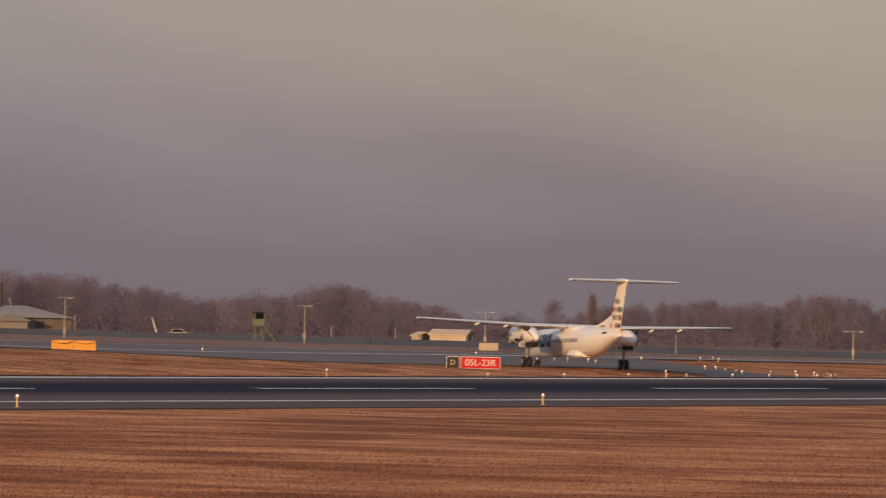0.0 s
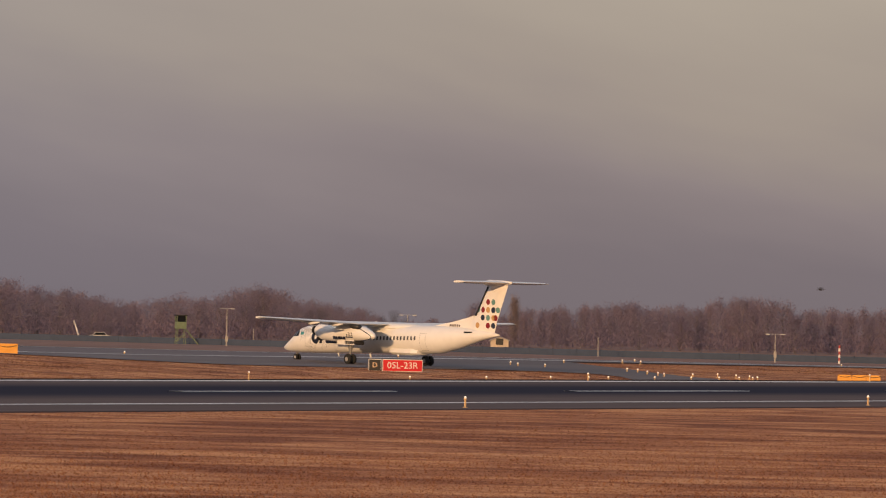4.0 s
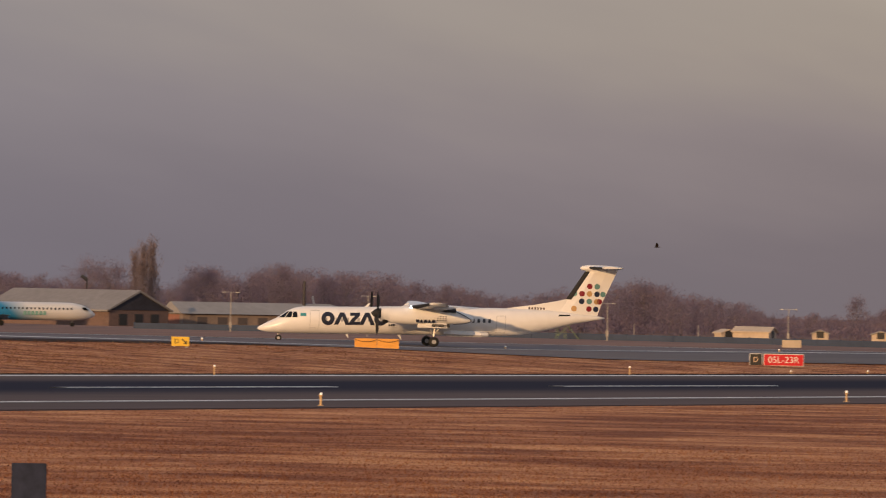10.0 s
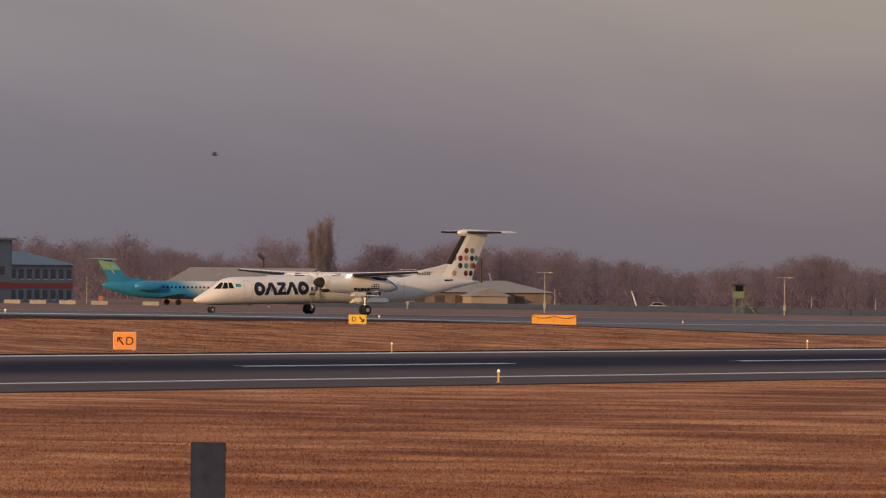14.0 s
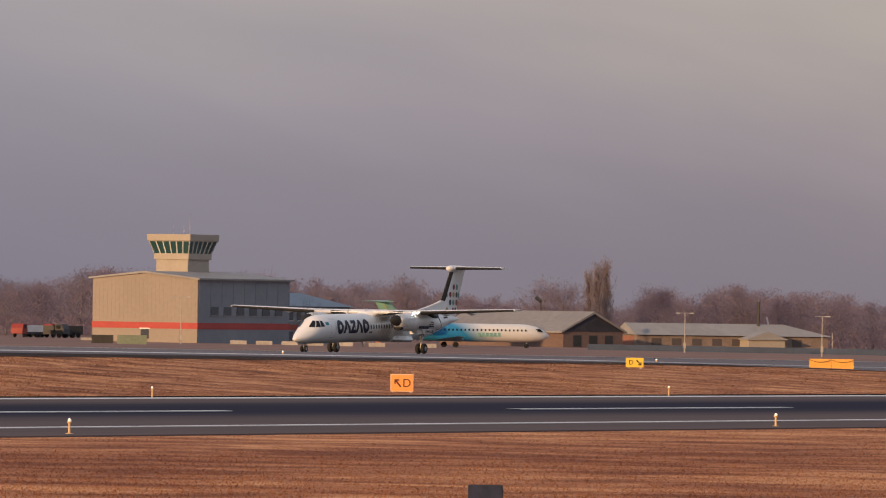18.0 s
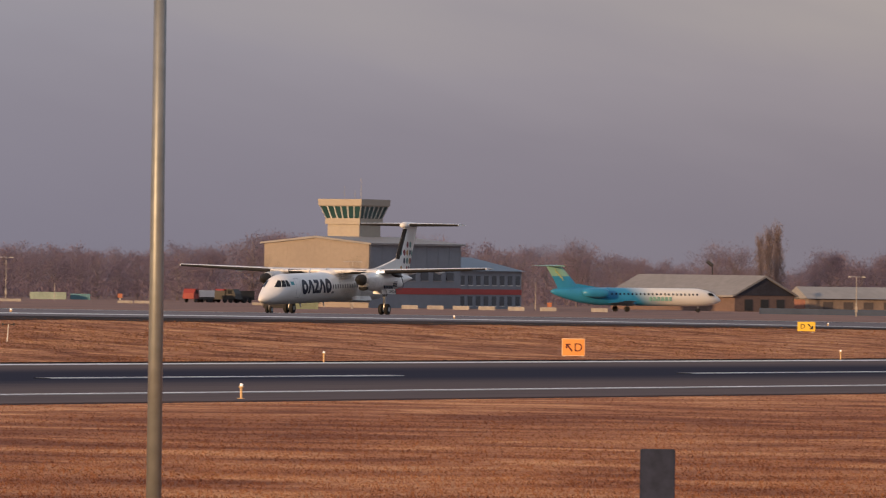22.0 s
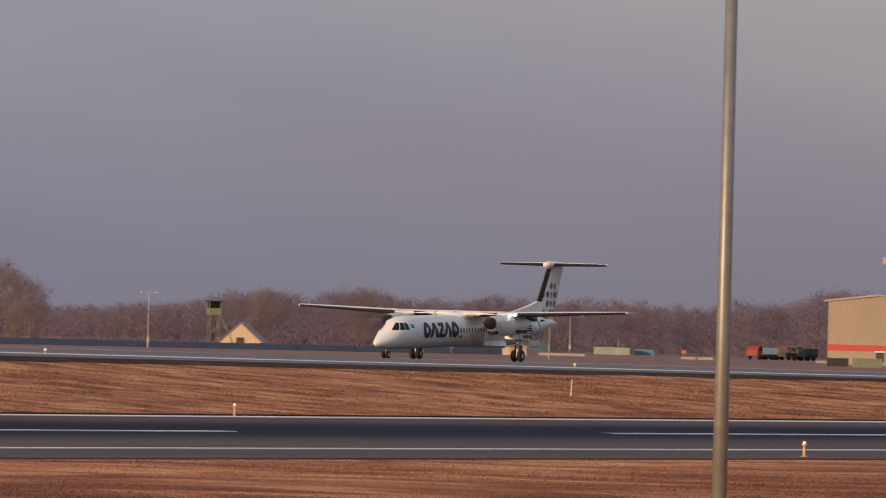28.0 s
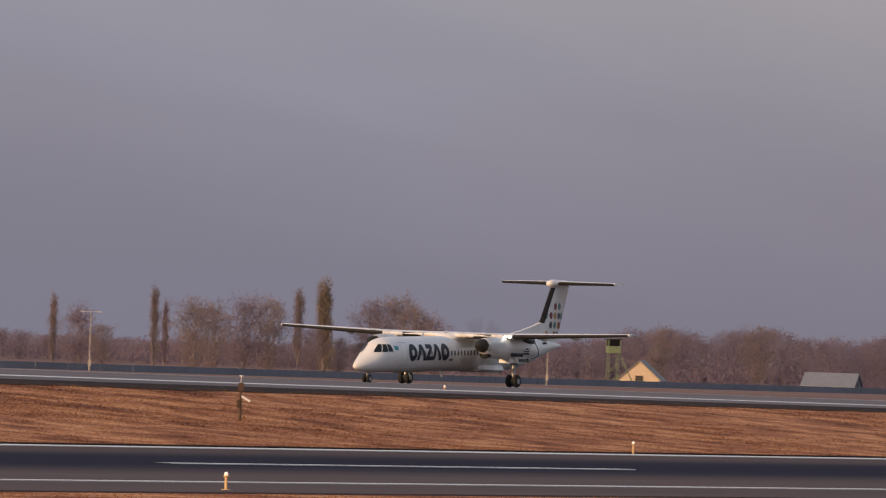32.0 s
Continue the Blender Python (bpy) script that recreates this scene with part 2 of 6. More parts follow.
def tarmac(name, color, worn, rubber, y0, y1, y2, y3):
    """Asphalt, streaked lengthwise, with tyre rubber laid down in a soft-edged band."""
    m = mat(name, color, 0.95, scale=0.5, second=worn, fine=0.9, bump=0.12, spec=0.0, stretch=(0.10, 1, 1))
    t, nd, b = nodes_of(m)
    geo, sp = nd("ShaderNodeNewGeometry"), nd("ShaderNodeSeparateXYZ")
    mp_ = nd("ShaderNodeMapping", Scale=(0.012, 0.35, 1.0))
    nn = nd("ShaderNodeTexNoise", Scale=1.0, Detail=5.0, Roughness=0.6)
    t.links.new(geo.outputs["Position"], sp.inputs[0])
    t.links.new(geo.outputs["Position"], mp_.inputs[0])
    t.links.new(mp_.outputs[0], nn.inputs["Vector"])
    yy = nd("ShaderNodeMath")
    yy.operation, yy.inputs[1].default_value = "MULTIPLY_ADD", 9.0
    t.links.new(nn.outputs["Fac"], yy.inputs[0])
    t.links.new(sp.outputs["Y"], yy.inputs[2])
    up, dn = nd("ShaderNodeMapRange"), nd("ShaderNodeMapRange")
    for n, a, c in ((up, y0, y1), (dn, y3, y2)):
        n.interpolation_type = "SMOOTHSTEP"
        n.inputs["From Min"].default_value, n.inputs["From Max"].default_value = a + 4.5, c + 4.5
        t.links.new(yy.outputs[0], n.inputs["Value"])
    both = nd("ShaderNodeMath")
    both.operation = "MULTIPLY"
    t.links.new(up.outputs[0], both.inputs[0])
    t.links.new(dn.outputs[0], both.inputs[1])
    mx = nd("ShaderNodeMixRGB")
    t.links.new(both.outputs[0], mx.inputs[0])
    t.links.new(b.inputs["Base Color"].links[0].from_socket, mx.inputs[1])
    mx.inputs[2].default_value = (*rubber, 1)
    t.links.new(mx.outputs[0], b.inputs["Base Color"])
    return m


M_ASPH = tarmac("runway_asphalt", (0.164, 0.134, 0.128), (0.125, 0.104, 0.103), (0.045, 0.047, 0.064), 192, 214, 228, 250)
M_CONC2 = tarmac("far_runway_asphalt", (0.235, 0.212, 0.214), (0.175, 0.159, 0.162), (0.066, 0.062, 0.066), 338, 343, 350, 356)
M_CONC = mat("worn_taxiway_asphalt", (0.185, 0.160, 0.155), 0.85, scale=0.4, second=(0.135, 0.118, 0.116), fine=0.6, spec=0.1, stretch=(0.1, 1, 1))
M_PAINT = mat("white_runway_paint", (0.84, 0.82, 0.78), 0.7, scale=2.0, second=(0.66, 0.64, 0.60), fine=3.0)
M_WHITE = mat("white_aircraft_paint", (0.80, 0.785, 0.75), 0.32, scale=0.6, second=(0.73, 0.715, 0.68), fine=1.2, spec=0.5)
M_GREY = mat("light_grey_paint", (0.45, 0.45, 0.45), 0.45, scale=1.0)
M_NAVY = mat("navy_lettering", (0.012, 0.016, 0.035), 0.5, var=0.05)
M_BLACK = mat("black_rubber", (0.018, 0.018, 0.018), 0.8, var=0.1, bump=0.1)
M_GLASS = mat("dark_cabin_glass", (0.010, 0.012, 0.015), 0.25, var=0.05, spec=0.2)
M_CABIN = mat("cabin_window_glass", (0.085, 0.088, 0.10), 0.3, var=0.1, spec=0.3)
M_REG = mat("faded_brown_lettering", (0.13, 0.105, 0.10), 0.5, var=0.1)
M_STEEL = mat("galvanised_steel", (0.42, 0.41, 0.39), 0.42, metal=0.75, var=0.12, scale=6.0)
M_DARK = mat("dark_engine_metal", (0.05, 0.048, 0.046), 0.5, metal=0.4)

# ---- ground: one sheet to the horizon


def span(a, b, n):
    return [a + (b - a) * k / n for k in range(n + 1)]


gx = span(-3000, -200, 4)[:-1] + span(-200, 1400, 64)[:-1] + span(1400, 4400, 10)
gy = span(-3000, -100, 3)[:-1] + span(-100, 140, 12)[:-1] + span(140, 420, 70)[:-1] + span(420, 1400, 40)[:-1] + span(1400, 4400, 10)
bm = B()
rows = []
for y in gy:
    row = []
    for x in gx:
        z = land(x, y)
        dip = -0.15 if 168 < y < 257 else 0.0
        wob = 0.0 if 160 < y < 262 or y > 300 else 0.05 * noise.noise((x * 0.05, y * 0.05, 0))
        row.append(bm.verts.new((x, y, z + dip + wob)))
    rows.append(row)
for a, b in zip(rows, rows[1:]):
    for k in range(len(gx) - 1):
        bm.faces.new((a[k], a[k + 1], b[k + 1], b[k]))
far_face = [f for f in bm.faces if f.calc_center_median().y > 361]
for f in far_face:
    f.material_index = 1
for f in bm.faces:
    if 250 < f.calc_center_median().y < 312:
        f.material_index = 2
ground = part("ground", bm, M_GRASS, label="dry orange-brown autumn grass field of an airport", kind="structure")
ground.data.materials.append(M_FIELD)
ground.data.materials.append(M_SWARD)


def strip(name, x0, x1, y0, y1, material, lift, nx=60, ny=6, parent=None, label="", kind=""):
    """A paved band laid on the ground, with an edge that goes down into it."""
    bm = B()
    g = [[bm.verts.new((x, y, land(x, y) + lift)) for x in span(x0, x1, nx)] for y in span(y0, y1, ny)]
    for a, b in zip(g, g[1:]):
        for k in range(nx):
            bm.faces.new((a[k], a[k + 1], b[k + 1], b[k]))
    for row in (g[0], g[-1]):
        low = [bm.verts.new(v.co - Vector((0, 0, 0.3))) for v in row]
        for k in range(nx):
            bm.faces.new((row[k], row[k + 1], low[k + 1], low[k]))
    return part(name, bm, material, parent, label, kind=kind)


runway = strip("runway", -300, 1500, 168.5, 257, M_ASPH, 0.05, label="dark asphalt runway with white edge lines and dashes", kind="structure")
strip("edge_line", -300, 1500, 183.7, 184.8, M_PAINT, 0.08, parent=runway, ny=1)
strip("edge_line", -300, 1500, 252.2, 255.0, M_PAINT, 0.08, parent=runway, ny=1)
for k in range(-6, 18):
    x = 233.4 + 61.6 * k
    strip("centre_dash", x, x + 31.9, 215.3, 216.3, M_PAINT, 0.09, nx=4, ny=1, parent=runway)

far_runway = strip("far_runway", -200, 1500, 311, 362, M_CONC2, 0.06, nx=136, ny=24, label="grey asphalt runway with a worn white edge line", kind="structure")
strip("edge_line", -200, 1500, 314.2, 315.3, M_PAINT, 0.09, parent=far_runway, nx=136, ny=1)
strip("edge_line", -200, 1500, 358.2, 359.2, M_PAINT, 0.09, parent=far_runway, ny=1)

# dark earth by the far runway; the near bank paints a step's shadow
M_VERGE = mat("dark_earth_and_step_shadow", (0.060, 0.042, 0.034), 0.95, scale=1.0, second=(0.030, 0.024, 0.022), fine=2.0, bump=0.5, spec=0.05, stretch=(0.2, 1, 1))
for y0, y1, lift, wave in ((306.0, 311.4, 0.03, 1.6), (256.6, 258.4, 0.035, 0.8)):
    bm = B()
    g = []
    for x in span(150, 1100, 380):
        e = wave * noise.noise((x * 0.11, y0, 0)) + 0.5 * wave * noise.noise((x * 0.6, y0, 3))
        ya, yb = (y0 + e, y1) if y0 > 300 else (y0, y1 + e)
        bank = 0.0 if y0 > 300 else 0.11 + 0.06 * noise.noise((x * 0.4, 7, 1))
        g.append([bm.verts.new((x, y, land(x, y) + lift + up * bank)) for y, up in ((ya, 0), (ya + 0.12 if bank else (ya + yb) / 2, 1), (yb, 0))])
    for a, b in zip(g, g[1:]):
        for k in range(2):
            bm.faces.new((a[k], a[k + 1], b[k + 1], b[k]))
    part("dark_verge", bm, M_VERGE, label="dark earth and painted step shadow along the runway edge", kind="structure")

# ---- the turboprop airliner: x ahead, y to its left, z up, from the ground between the main wheels
# outline of the fuselage: x, top, bottom, half-width; it stands a little nose-down on its gear
FUS = [(x, (a + b) / 2, w, (a - b) / 2) for x, a, b, w in (
    (16.02, 1.12, 1.05, 0.04), (15.86, 1.32, 0.94, 0.20), (15.4, 1.57, 0.83, 0.42), (14.9, 1.83, 0.77, 0.62), (14.3, 2.14, 0.745, 0.82), (13.85, 2.43, 0.735, 0.94), (13.3, 2.84, 0.735, 1.05),
    (12.7, 3.11, 0.745, 1.14), (12.0, 3.25, 0.76, 1.22), (11.0, 3.31, 0.78, 1.265), (9.5, 3.345, 0.81, 1.275), (2.5, 3.54, 1.0, 1.275), (-4.0, 3.72, 1.14, 1.275), (-5.6, 3.76, 1.15, 1.25),
    (-8.1, 3.78, 1.31, 1.13), (-10.75, 3.74, 1.86, 0.88), (-13.4, 3.58, 2.56, 0.53), (-15.4, 3.36, 2.98, 0.21), (-16.1, 3.24, 3.10, 0.08))]


def hull(x):
    """Height of the middle, half-width and half-height of the fuselage at x."""
    for (xa, *a), (xb, *b) in zip(FUS, FUS[1:]):
        if xb <= x <= xa:
            k = (xa - x) / (xa - xb)
            return [p + (q - p) * k for p, q in zip(a, b)]
    return FUS[-1][1:]


def on_hull(x, z, side, proud=0.012):
    zc, ry, rz = hull(x)
    s = max(-0.999, min(0.999, (z - zc) / rz))
    c = math.sqrt(1 - s * s)
    return (x, side * (ry + proud) * c, zc + (rz + proud) * s)


def patch(outline, side, nu=6, nv=4, proud=0.012):
    """A four-cornered piece of paint or glass laid on the fuselage: corners (x, z) in order."""
    bm = B()
    (ax, az), (bx, bz), (cx, cz), (dx, dz) = outline
    g = []
    for j in range(nv + 1):
        v = j / nv
        row = []
        for i in range(nu + 1):
            u = i / nu
            x = (ax * (1 - u) + bx * u) * (1 - v) + (dx * (1 - u) + cx * u) * v
            z = (az * (1 - u) + bz * u) * (1 - v) + (dz * (1 - u) + cz * u) * v
            row.append(bm.verts.new(on_hull(x, z, side, proud)))
        g.append(row)
    for a, b in zip(g, g[1:]):
        for k in range(nu):
            bm.faces.new((a[k], a[k + 1], b[k + 1], b[k]))
    return bm


def ring_patch(bm, x, z, ro, ri, side, n=24, a0=0.0, a1=math.tau):
    """A ring of paint on the fuselage."""
    m = 3
    steps = [a0 + (a1 - a0) * k / n for k in range(n + 1)]
    g = [[bm.verts.new(on_hull(x + (ri + (ro - ri) * j / m) * math.cos(a), z + (ri + (ro - ri) * j / m) * math.sin(a), side, 0.027)) for a in steps] for j in range(m + 1)]
    for a, b in zip(g, g[1:]):
        for k in range(n):
            bm.faces.new((a[k], a[k + 1], b[k + 1], b[k]))
    return bm


def wing_section(x_le, x_te, y, z, thick):
    c = x_le - x_te
    prof = ((0, 0), (0.03, 0.34), (0.12, 0.60), (0.35, 0.74), (0.65, 0.60), (1.0, 0.24), (1.0, 0.14), (0.65, -0.24), (0.35, -0.48), (0.12, -0.48), (0.03, -0.28))
    return [(x_le - c * u, y, z + thick * c * v) for u, v in prof]


plane = thing("turboprop_airliner", on(606, 280, 38.6), "white twin-turboprop airliner with coloured dots on its T-tail", "airliner")
bm = B()
loft(bm, [oval(x, zc, ry, rz, 40) for x, zc, ry, rz in FUS])
body = part("fuselage", bm, M_WHITE, plane, smooth=True)

# wing: a straight middle and tapered outer panels with a slight rise
bm = B()
sec = [(14.2, 1.25, -0.25, 3.98), (4.4, 2.25, -1.05, 3.60), (0.0, 2.3, -1.1, 3.60)]
loft(bm, [wing_section(le, te, s * y, z, 0.11) for s, group in ((-1, sec), (1, sec[1::-1])) for y, le, te, z in group])
wing = part("wing", bm, M_WHITE, plane, smooth=False)
bm = B()
loft(bm, [oval(3.3, 3.30, 0.3, 0.2, 20), oval(2.2, 3.42, 0.95, 0.36, 20), oval(0.4, 3.46, 1.1, 0.42, 20), oval(-1.8, 3.46, 1.0, 0.38, 20), oval(-4.6, 3.50, 0.4, 0.24, 20)])
part("wing_fairing", bm, M_WHITE, plane, smooth=True)
for s in (-1, 1):
    # dark rubber de-icing boots along the leading edge
    for y0, y1 in ((5.3, 14.1), (1.5, 3.6)):
        bm = B()
        rings = []
        for y in (y0, y1):
            k = max(0.0, (y - 4.4) / 9.8)
            le, te, z = 2.25 - k * 1.0, -1.05 + 0.8 * k, 3.60 + 0.38 * k
            c = le - te
            rings.append([(le + 0.012 - c * u, s * y, z + 0.11 * c * v + (0.012 if v > 0 else -0.012)) for u, v in ((0.03, 0.35), (0.0, 0.0), (0.03, -0.29), (0.12, -0.49), (0.17, -0.49))])
        vs = [[bm.verts.new(p) for p in r] for r in rings]
        for k in range(4):
            bm.faces.new((vs[0][k], vs[0][k + 1], vs[1][k + 1], vs[1][k]))
        part("de_icing_boot", bm, M_BLACK, wing)
    for y in (6.6, 9.2):
        bm = B()
        zf = 3.48 + 0.38 * (y - 4.4) / 9.8
        loft(bm, [oval(0.5, zf, 0.05, 0.05, 10, s * y), oval(-0.4, zf - 0.06, 0.11, 0.15, 10, s * y), oval(-1.7, zf + 0.06, 0.03, 0.04, 10, s * y)])
        part("flap_fairing", bm, M_WHITE, wing, smooth=True)
    bm = B()
    loft(bm, [[(-0.9 + 0.6 * k, s * y, z), (-1.30 + 0.7 * k, s * y, z - 0.04), (-1.30 + 0.7 * k, s * y, z - 0.02), (-0.9 + 0.6 * k, s * y, z + 0.03)] for y, z, k in ((5.4, 3.70, 0.0), (12.4, 3.95, 1.0))])
    part("flap", bm, M_GREY, wing)
    bm = B()
    loft(bm, [oval(0.9, 3.99, 0.02, 0.03, 8, s * 14.22), oval(0.4, 4.0, 0.06, 0.07, 8, s * 14.24), oval(-0.3, 4.0, 0.02, 0.03, 8, s * 14.22)])
    part("wing_tip_light", bm, M_GREY, wing, smooth=True)

# nacelles with intakes, spinners and six-bladed propellers
spinners = []
for s in (-1, 1):
    y = s * 4.4
    bm = B()
    loft(bm, [oval(x, z, ry, rz, 24, y) for x, z, ry, rz in ((5.0, 3.12, 0.46, 0.47), (4.7, 3.07, 0.58, 0.62), (4.0, 3.00, 0.65, 0.74), (2.4, 2.99, 0.71, 0.80), (0.0, 3.01, 0.71, 0.78), (-1.4, 3.04, 0.67, 0.70), (-2.4, 2.97, 0.54, 0.56), (-3.1, 2.88, 0.36, 0.38), (-3.6, 2.81, 0.12, 0.14))])
    nac = part("nacelle", bm, M_WHITE, plane, at=pose(0, 0, -0.21), smooth=True)
    bm = B()
    loft(bm, [oval(4.78, 2.45, 0.32, 0.17, 16, y), oval(4.66, 2.45, 0.40, 0.24, 16, y), oval(4.3, 2.46, 0.38, 0.22, 16, y)])
    part("intake", bm, M_BLACK, nac, "black engine air intake", smooth=True)
    bm = B()
    loft(bm, [oval(-0.4, 3.62, 0.06, 0.06, 14, y + s * 0.45), oval(-1.0, 3.60, 0.23, 0.2, 14, y + s * 0.5), oval(-1.9, 3.60, 0.24, 0.22, 14, y + s * 0.48)])
    part("exhaust", bm, M_DARK, nac, "dark exhaust pipe", smooth=True)
    bm = B()
    arc = [(-1.7, 0.66, 3.62), (-2.3, 0.57, 3.36), (-2.9, 0.42, 3.08), (-3.35, 0.26, 2.80), (-3.3, 0.28, 2.60), (-2.7, 0.40, 2.44), (-1.7, 0.52, 2.34)]
    for (xa, ya, za), (xb, yb, zb) in zip(arc, arc[1:]):
        rod(bm, (xa, y + s * ya, za), (xb, y + s * yb, zb), 0.035, n=6)
    part("trim_line", bm, M_NAVY, nac, "thin dark trim line")
    bm = B()
    box(bm, (1.55, y - 0.42, 1.95), (0.35, y + 0.42, 2.30), 0.03)
    part("gear_bay_door", bm, M_WHITE, nac)
    # a solid dark box paints the shade inside the open bay
    bm = B()
    box(bm, (0.3, y - 0.5, 1.98), (-1.4, y + 0.5, 2.36), 0.05)
    part("gear_bay", bm, M_DARK, nac, "open gear bay, its inner shade painted as a dark box")
    for k in range(4):
        for j in range(3):
            if (k, j) != (0, 2):
                bm = B()
                rod(bm, (-0.25 - k * 0.25, y + s * 0.6, 2.66 + j * 0.18), (-0.25 - k * 0.25, y + s * (0.73 - 0.012 * k), 2.66 + j * 0.18), 0.06, n=10)
                part("dot_mark", bm, M_NAVY, nac)
    for k in range(5):
        bm = B()
        x0 = 1.75 - k * 0.37
        ring = [(x0, 2.42), (x0 - 0.27, 2.42), (x0 - 0.17, 2.68), (x0 - 0.08, 2.68)] if k in (1, 3) else [(x0, 2.42), (x0 - 0.28, 2.42), (x0 - 0.28, 2.68), (x0, 2.68)]
        prism(bm, [(a, b) for a, b in ring], y + s * 0.66, y + s * 0.745)
        part("lettering_block", bm, M_NAVY, nac)
    prop = new("propeller")
    prop.parent = plane
    prop.matrix_basis = pose(5.25, y, 2.91)
    bm = B()
    loft(bm, [oval(0.62, 0, 0.03, 0.03, 18), oval(0.5, 0, 0.15, 0.15, 18), oval(0.25, 0, 0.37, 0.37, 18), oval(-0.1, 0, 0.47, 0.47, 18), oval(-0.3, 0, 0.49, 0.49, 18)])
    part("spinner", bm, M_BLACK, prop, "black propeller spinner", smooth=True)
    for k in range(6):
        a = k * math.tau / 6
        bm = B()
        pts = ((0.3, 0.08, 0.05), (0.8, 0.15, 0.04), (1.4, 0.19, 0.03), (1.85, 0.15, 0.02), (2.05, 0.06, 0.012))
        loft(bm, [[(w0 * 0.6, w0 * 0.7, r), (t0, 0, r), (-w0 * 0.6, -w0 * 0.7, r), (-t0, 0, r)] for r, w0, t0 in pts])
        part("blade", bm, M_BLACK, prop, at=Matrix.Rotation(a, 4, "X"))
    spinners.append(prop)

# tail
bm = B()


def fin_section(x_le, x_te, z, t):
    return [(x_le - (x_le - x_te) * u, t * v, z) for u, v in ((0, 0), (0.08, 0.6), (0.3, 1), (0.7, 0.7), (1, 0.05), (1, -0.05), (0.7, -0.7), (0.3, -1), (0.08, -0.6))]


loft(bm, [fin_section(-11.4, -15.42, 3.3, 0.26), fin_section(-12.2, -15.75, 4.4, 0.24), fin_section(-14.3, -17.2, 7.66, 0.20)])
fin = part("fin", bm, M_WHITE, plane)
bm = B()
prism(bm, [(-5.6, 3.60), (-12.0, 3.3), (-12.55, 4.84), (-11.6, 4.60), (-9.6, 4.20), (-7.6, 3.88)], -0.13, 0.13)
part("dorsal_fillet", bm, M_WHITE, plane)
bm = B()
vs = []
for x, z, t, c in ((-12.46, 4.80, 0.236, 3.45), (-14.17, 7.46, 0.203, 2.95)):
    vs.append([bm.verts.new((x - c * u + 0.015, v * (t * w + 0.014), z)) for u, w, v in ((0.15, 0.76, 1), (0.08, 0.62, 1), (0.0, 0.0, 1), (0.08, 0.62, -1), (0.15, 0.76, -1))])
for k in range(4):
    bm.faces.new((vs[0][k], vs[0][k + 1], vs[1][k + 1], vs[1][k]))
part("de_icing_boot", bm, M_BLACK, fin)
bm = B()
tp = [(4.68, -15.25, -17.1, 7.82), (0.0, -14.4, -17.5, 7.80)]
loft(bm, [wing_section(le, te, y, z, 0.085) for y, le, te, z in ((-4.68, *tp[0][1:]), (0, *tp[1][1:]), (4.68, *tp[0][1:]))])
tail = part("tailplane", bm, M_WHITE, plane)
for s in (-1, 1):
    bm = B()
    vs = [[bm.verts.new((le + 0.02 - (le - te) * u, s * y, z + 0.085 * (le - te) * w + (0.016 if w > 0 else -0.016 if w < 0 else 0))) for u, w in ((0.03, 0.36), (0.015, 0.18), (0.0, 0.0), (0.03, -0.30), (0.12, -0.50), (0.26, -0.50))]
          for y, le, te, z in ((0.42, -14.48, -17.46, 7.802), (4.64, -15.25, -17.1, 7.82))]
    for k in range(5):
        bm.faces.new((vs[0][k], vs[0][k + 1], vs[1][k + 1], vs[1][k]))
    part("de_icing_boot", bm, M_BLACK, tail)
bm = B()
loft(bm, [oval(x, z, r, r2, 18) for x, z, r, r2 in ((-13.70, 7.74, 0.05, 0.05), (-13.88, 7.75, 0.25, 0.21), (-14.4, 7.77, 0.36, 0.29), (-16.2, 7.81, 0.3, 0.25), (-17.7, 7.86, 0.08, 0.10))])
part("tail_bullet", bm, M_WHITE, plane, smooth=True)

DOTS = {"red": (0.22, 0.018, 0.026), "teal": (0.13, 0.27, 0.25), "ochre": (0.52, 0.32, 0.13), "navy": (0.02, 0.03, 0.06)}
M_DOT = {k: mat(k + "_dot_paint", c, 0.4, var=0.05) for k, c in DOTS.items()}


def fin_edges(z):
    k = (z - 4.4) / 3.26
    return -12.2 - 2.1 * k, -15.75 - 1.45 * k, 0.24 - 0.04 * k


def on_fin(x, z, side):
    le, te, t = fin_edges(z)
    return (x, side * (t * float(np.interp((le - x) / (le - te), (0, 0.08, 0.3, 0.7, 1), (0, 0.6, 1, 0.7, 0.05))) + 0.016), z)


for s in (-1, 1):
    for u, v, c in ((0, 0, "red"), (1, 0, "teal"), (-2, 1, "teal"), (-1, 1, "red"), (0, 1, "ochre"), (1, 1, "navy"), (2, 1, "teal"), (-1, 2, "navy"), (0, 2, "teal"), (1, 2, "ochre"), (2, 2, "red"),
                    (-2, 3, "ochre"), (0, 3, "red"), (1, 3, "navy")):
        z = 6.08 - v * 0.70
        x = max(-14.62 - u * 0.70, fin_edges(z)[1] + 0.30)
        bm = B()
        rim = [bm.verts.new(on_fin(x + 0.26 * math.cos(k * math.tau / 22), z + 0.26 * math.sin(k * math.tau / 22), s)) for k in range(22)]
        mid = bm.verts.new(on_fin(x, z, s))
        for k in range(22):
            bm.faces.new((mid, rim[k], rim[(k + 1) % 22]))
        part("dot", bm, M_DOT[c], fin)

# cabin windows, cockpit glass, doors, lettering
M_FLAG = mat("teal_flag_paint", (0.05, 0.32, 0.36), 0.5)


def lean(x, z):
    """Height of a mark that runs along the fuselage, which rises a little towards the tail."""
    return z + 0.027 * (9.5 - x)


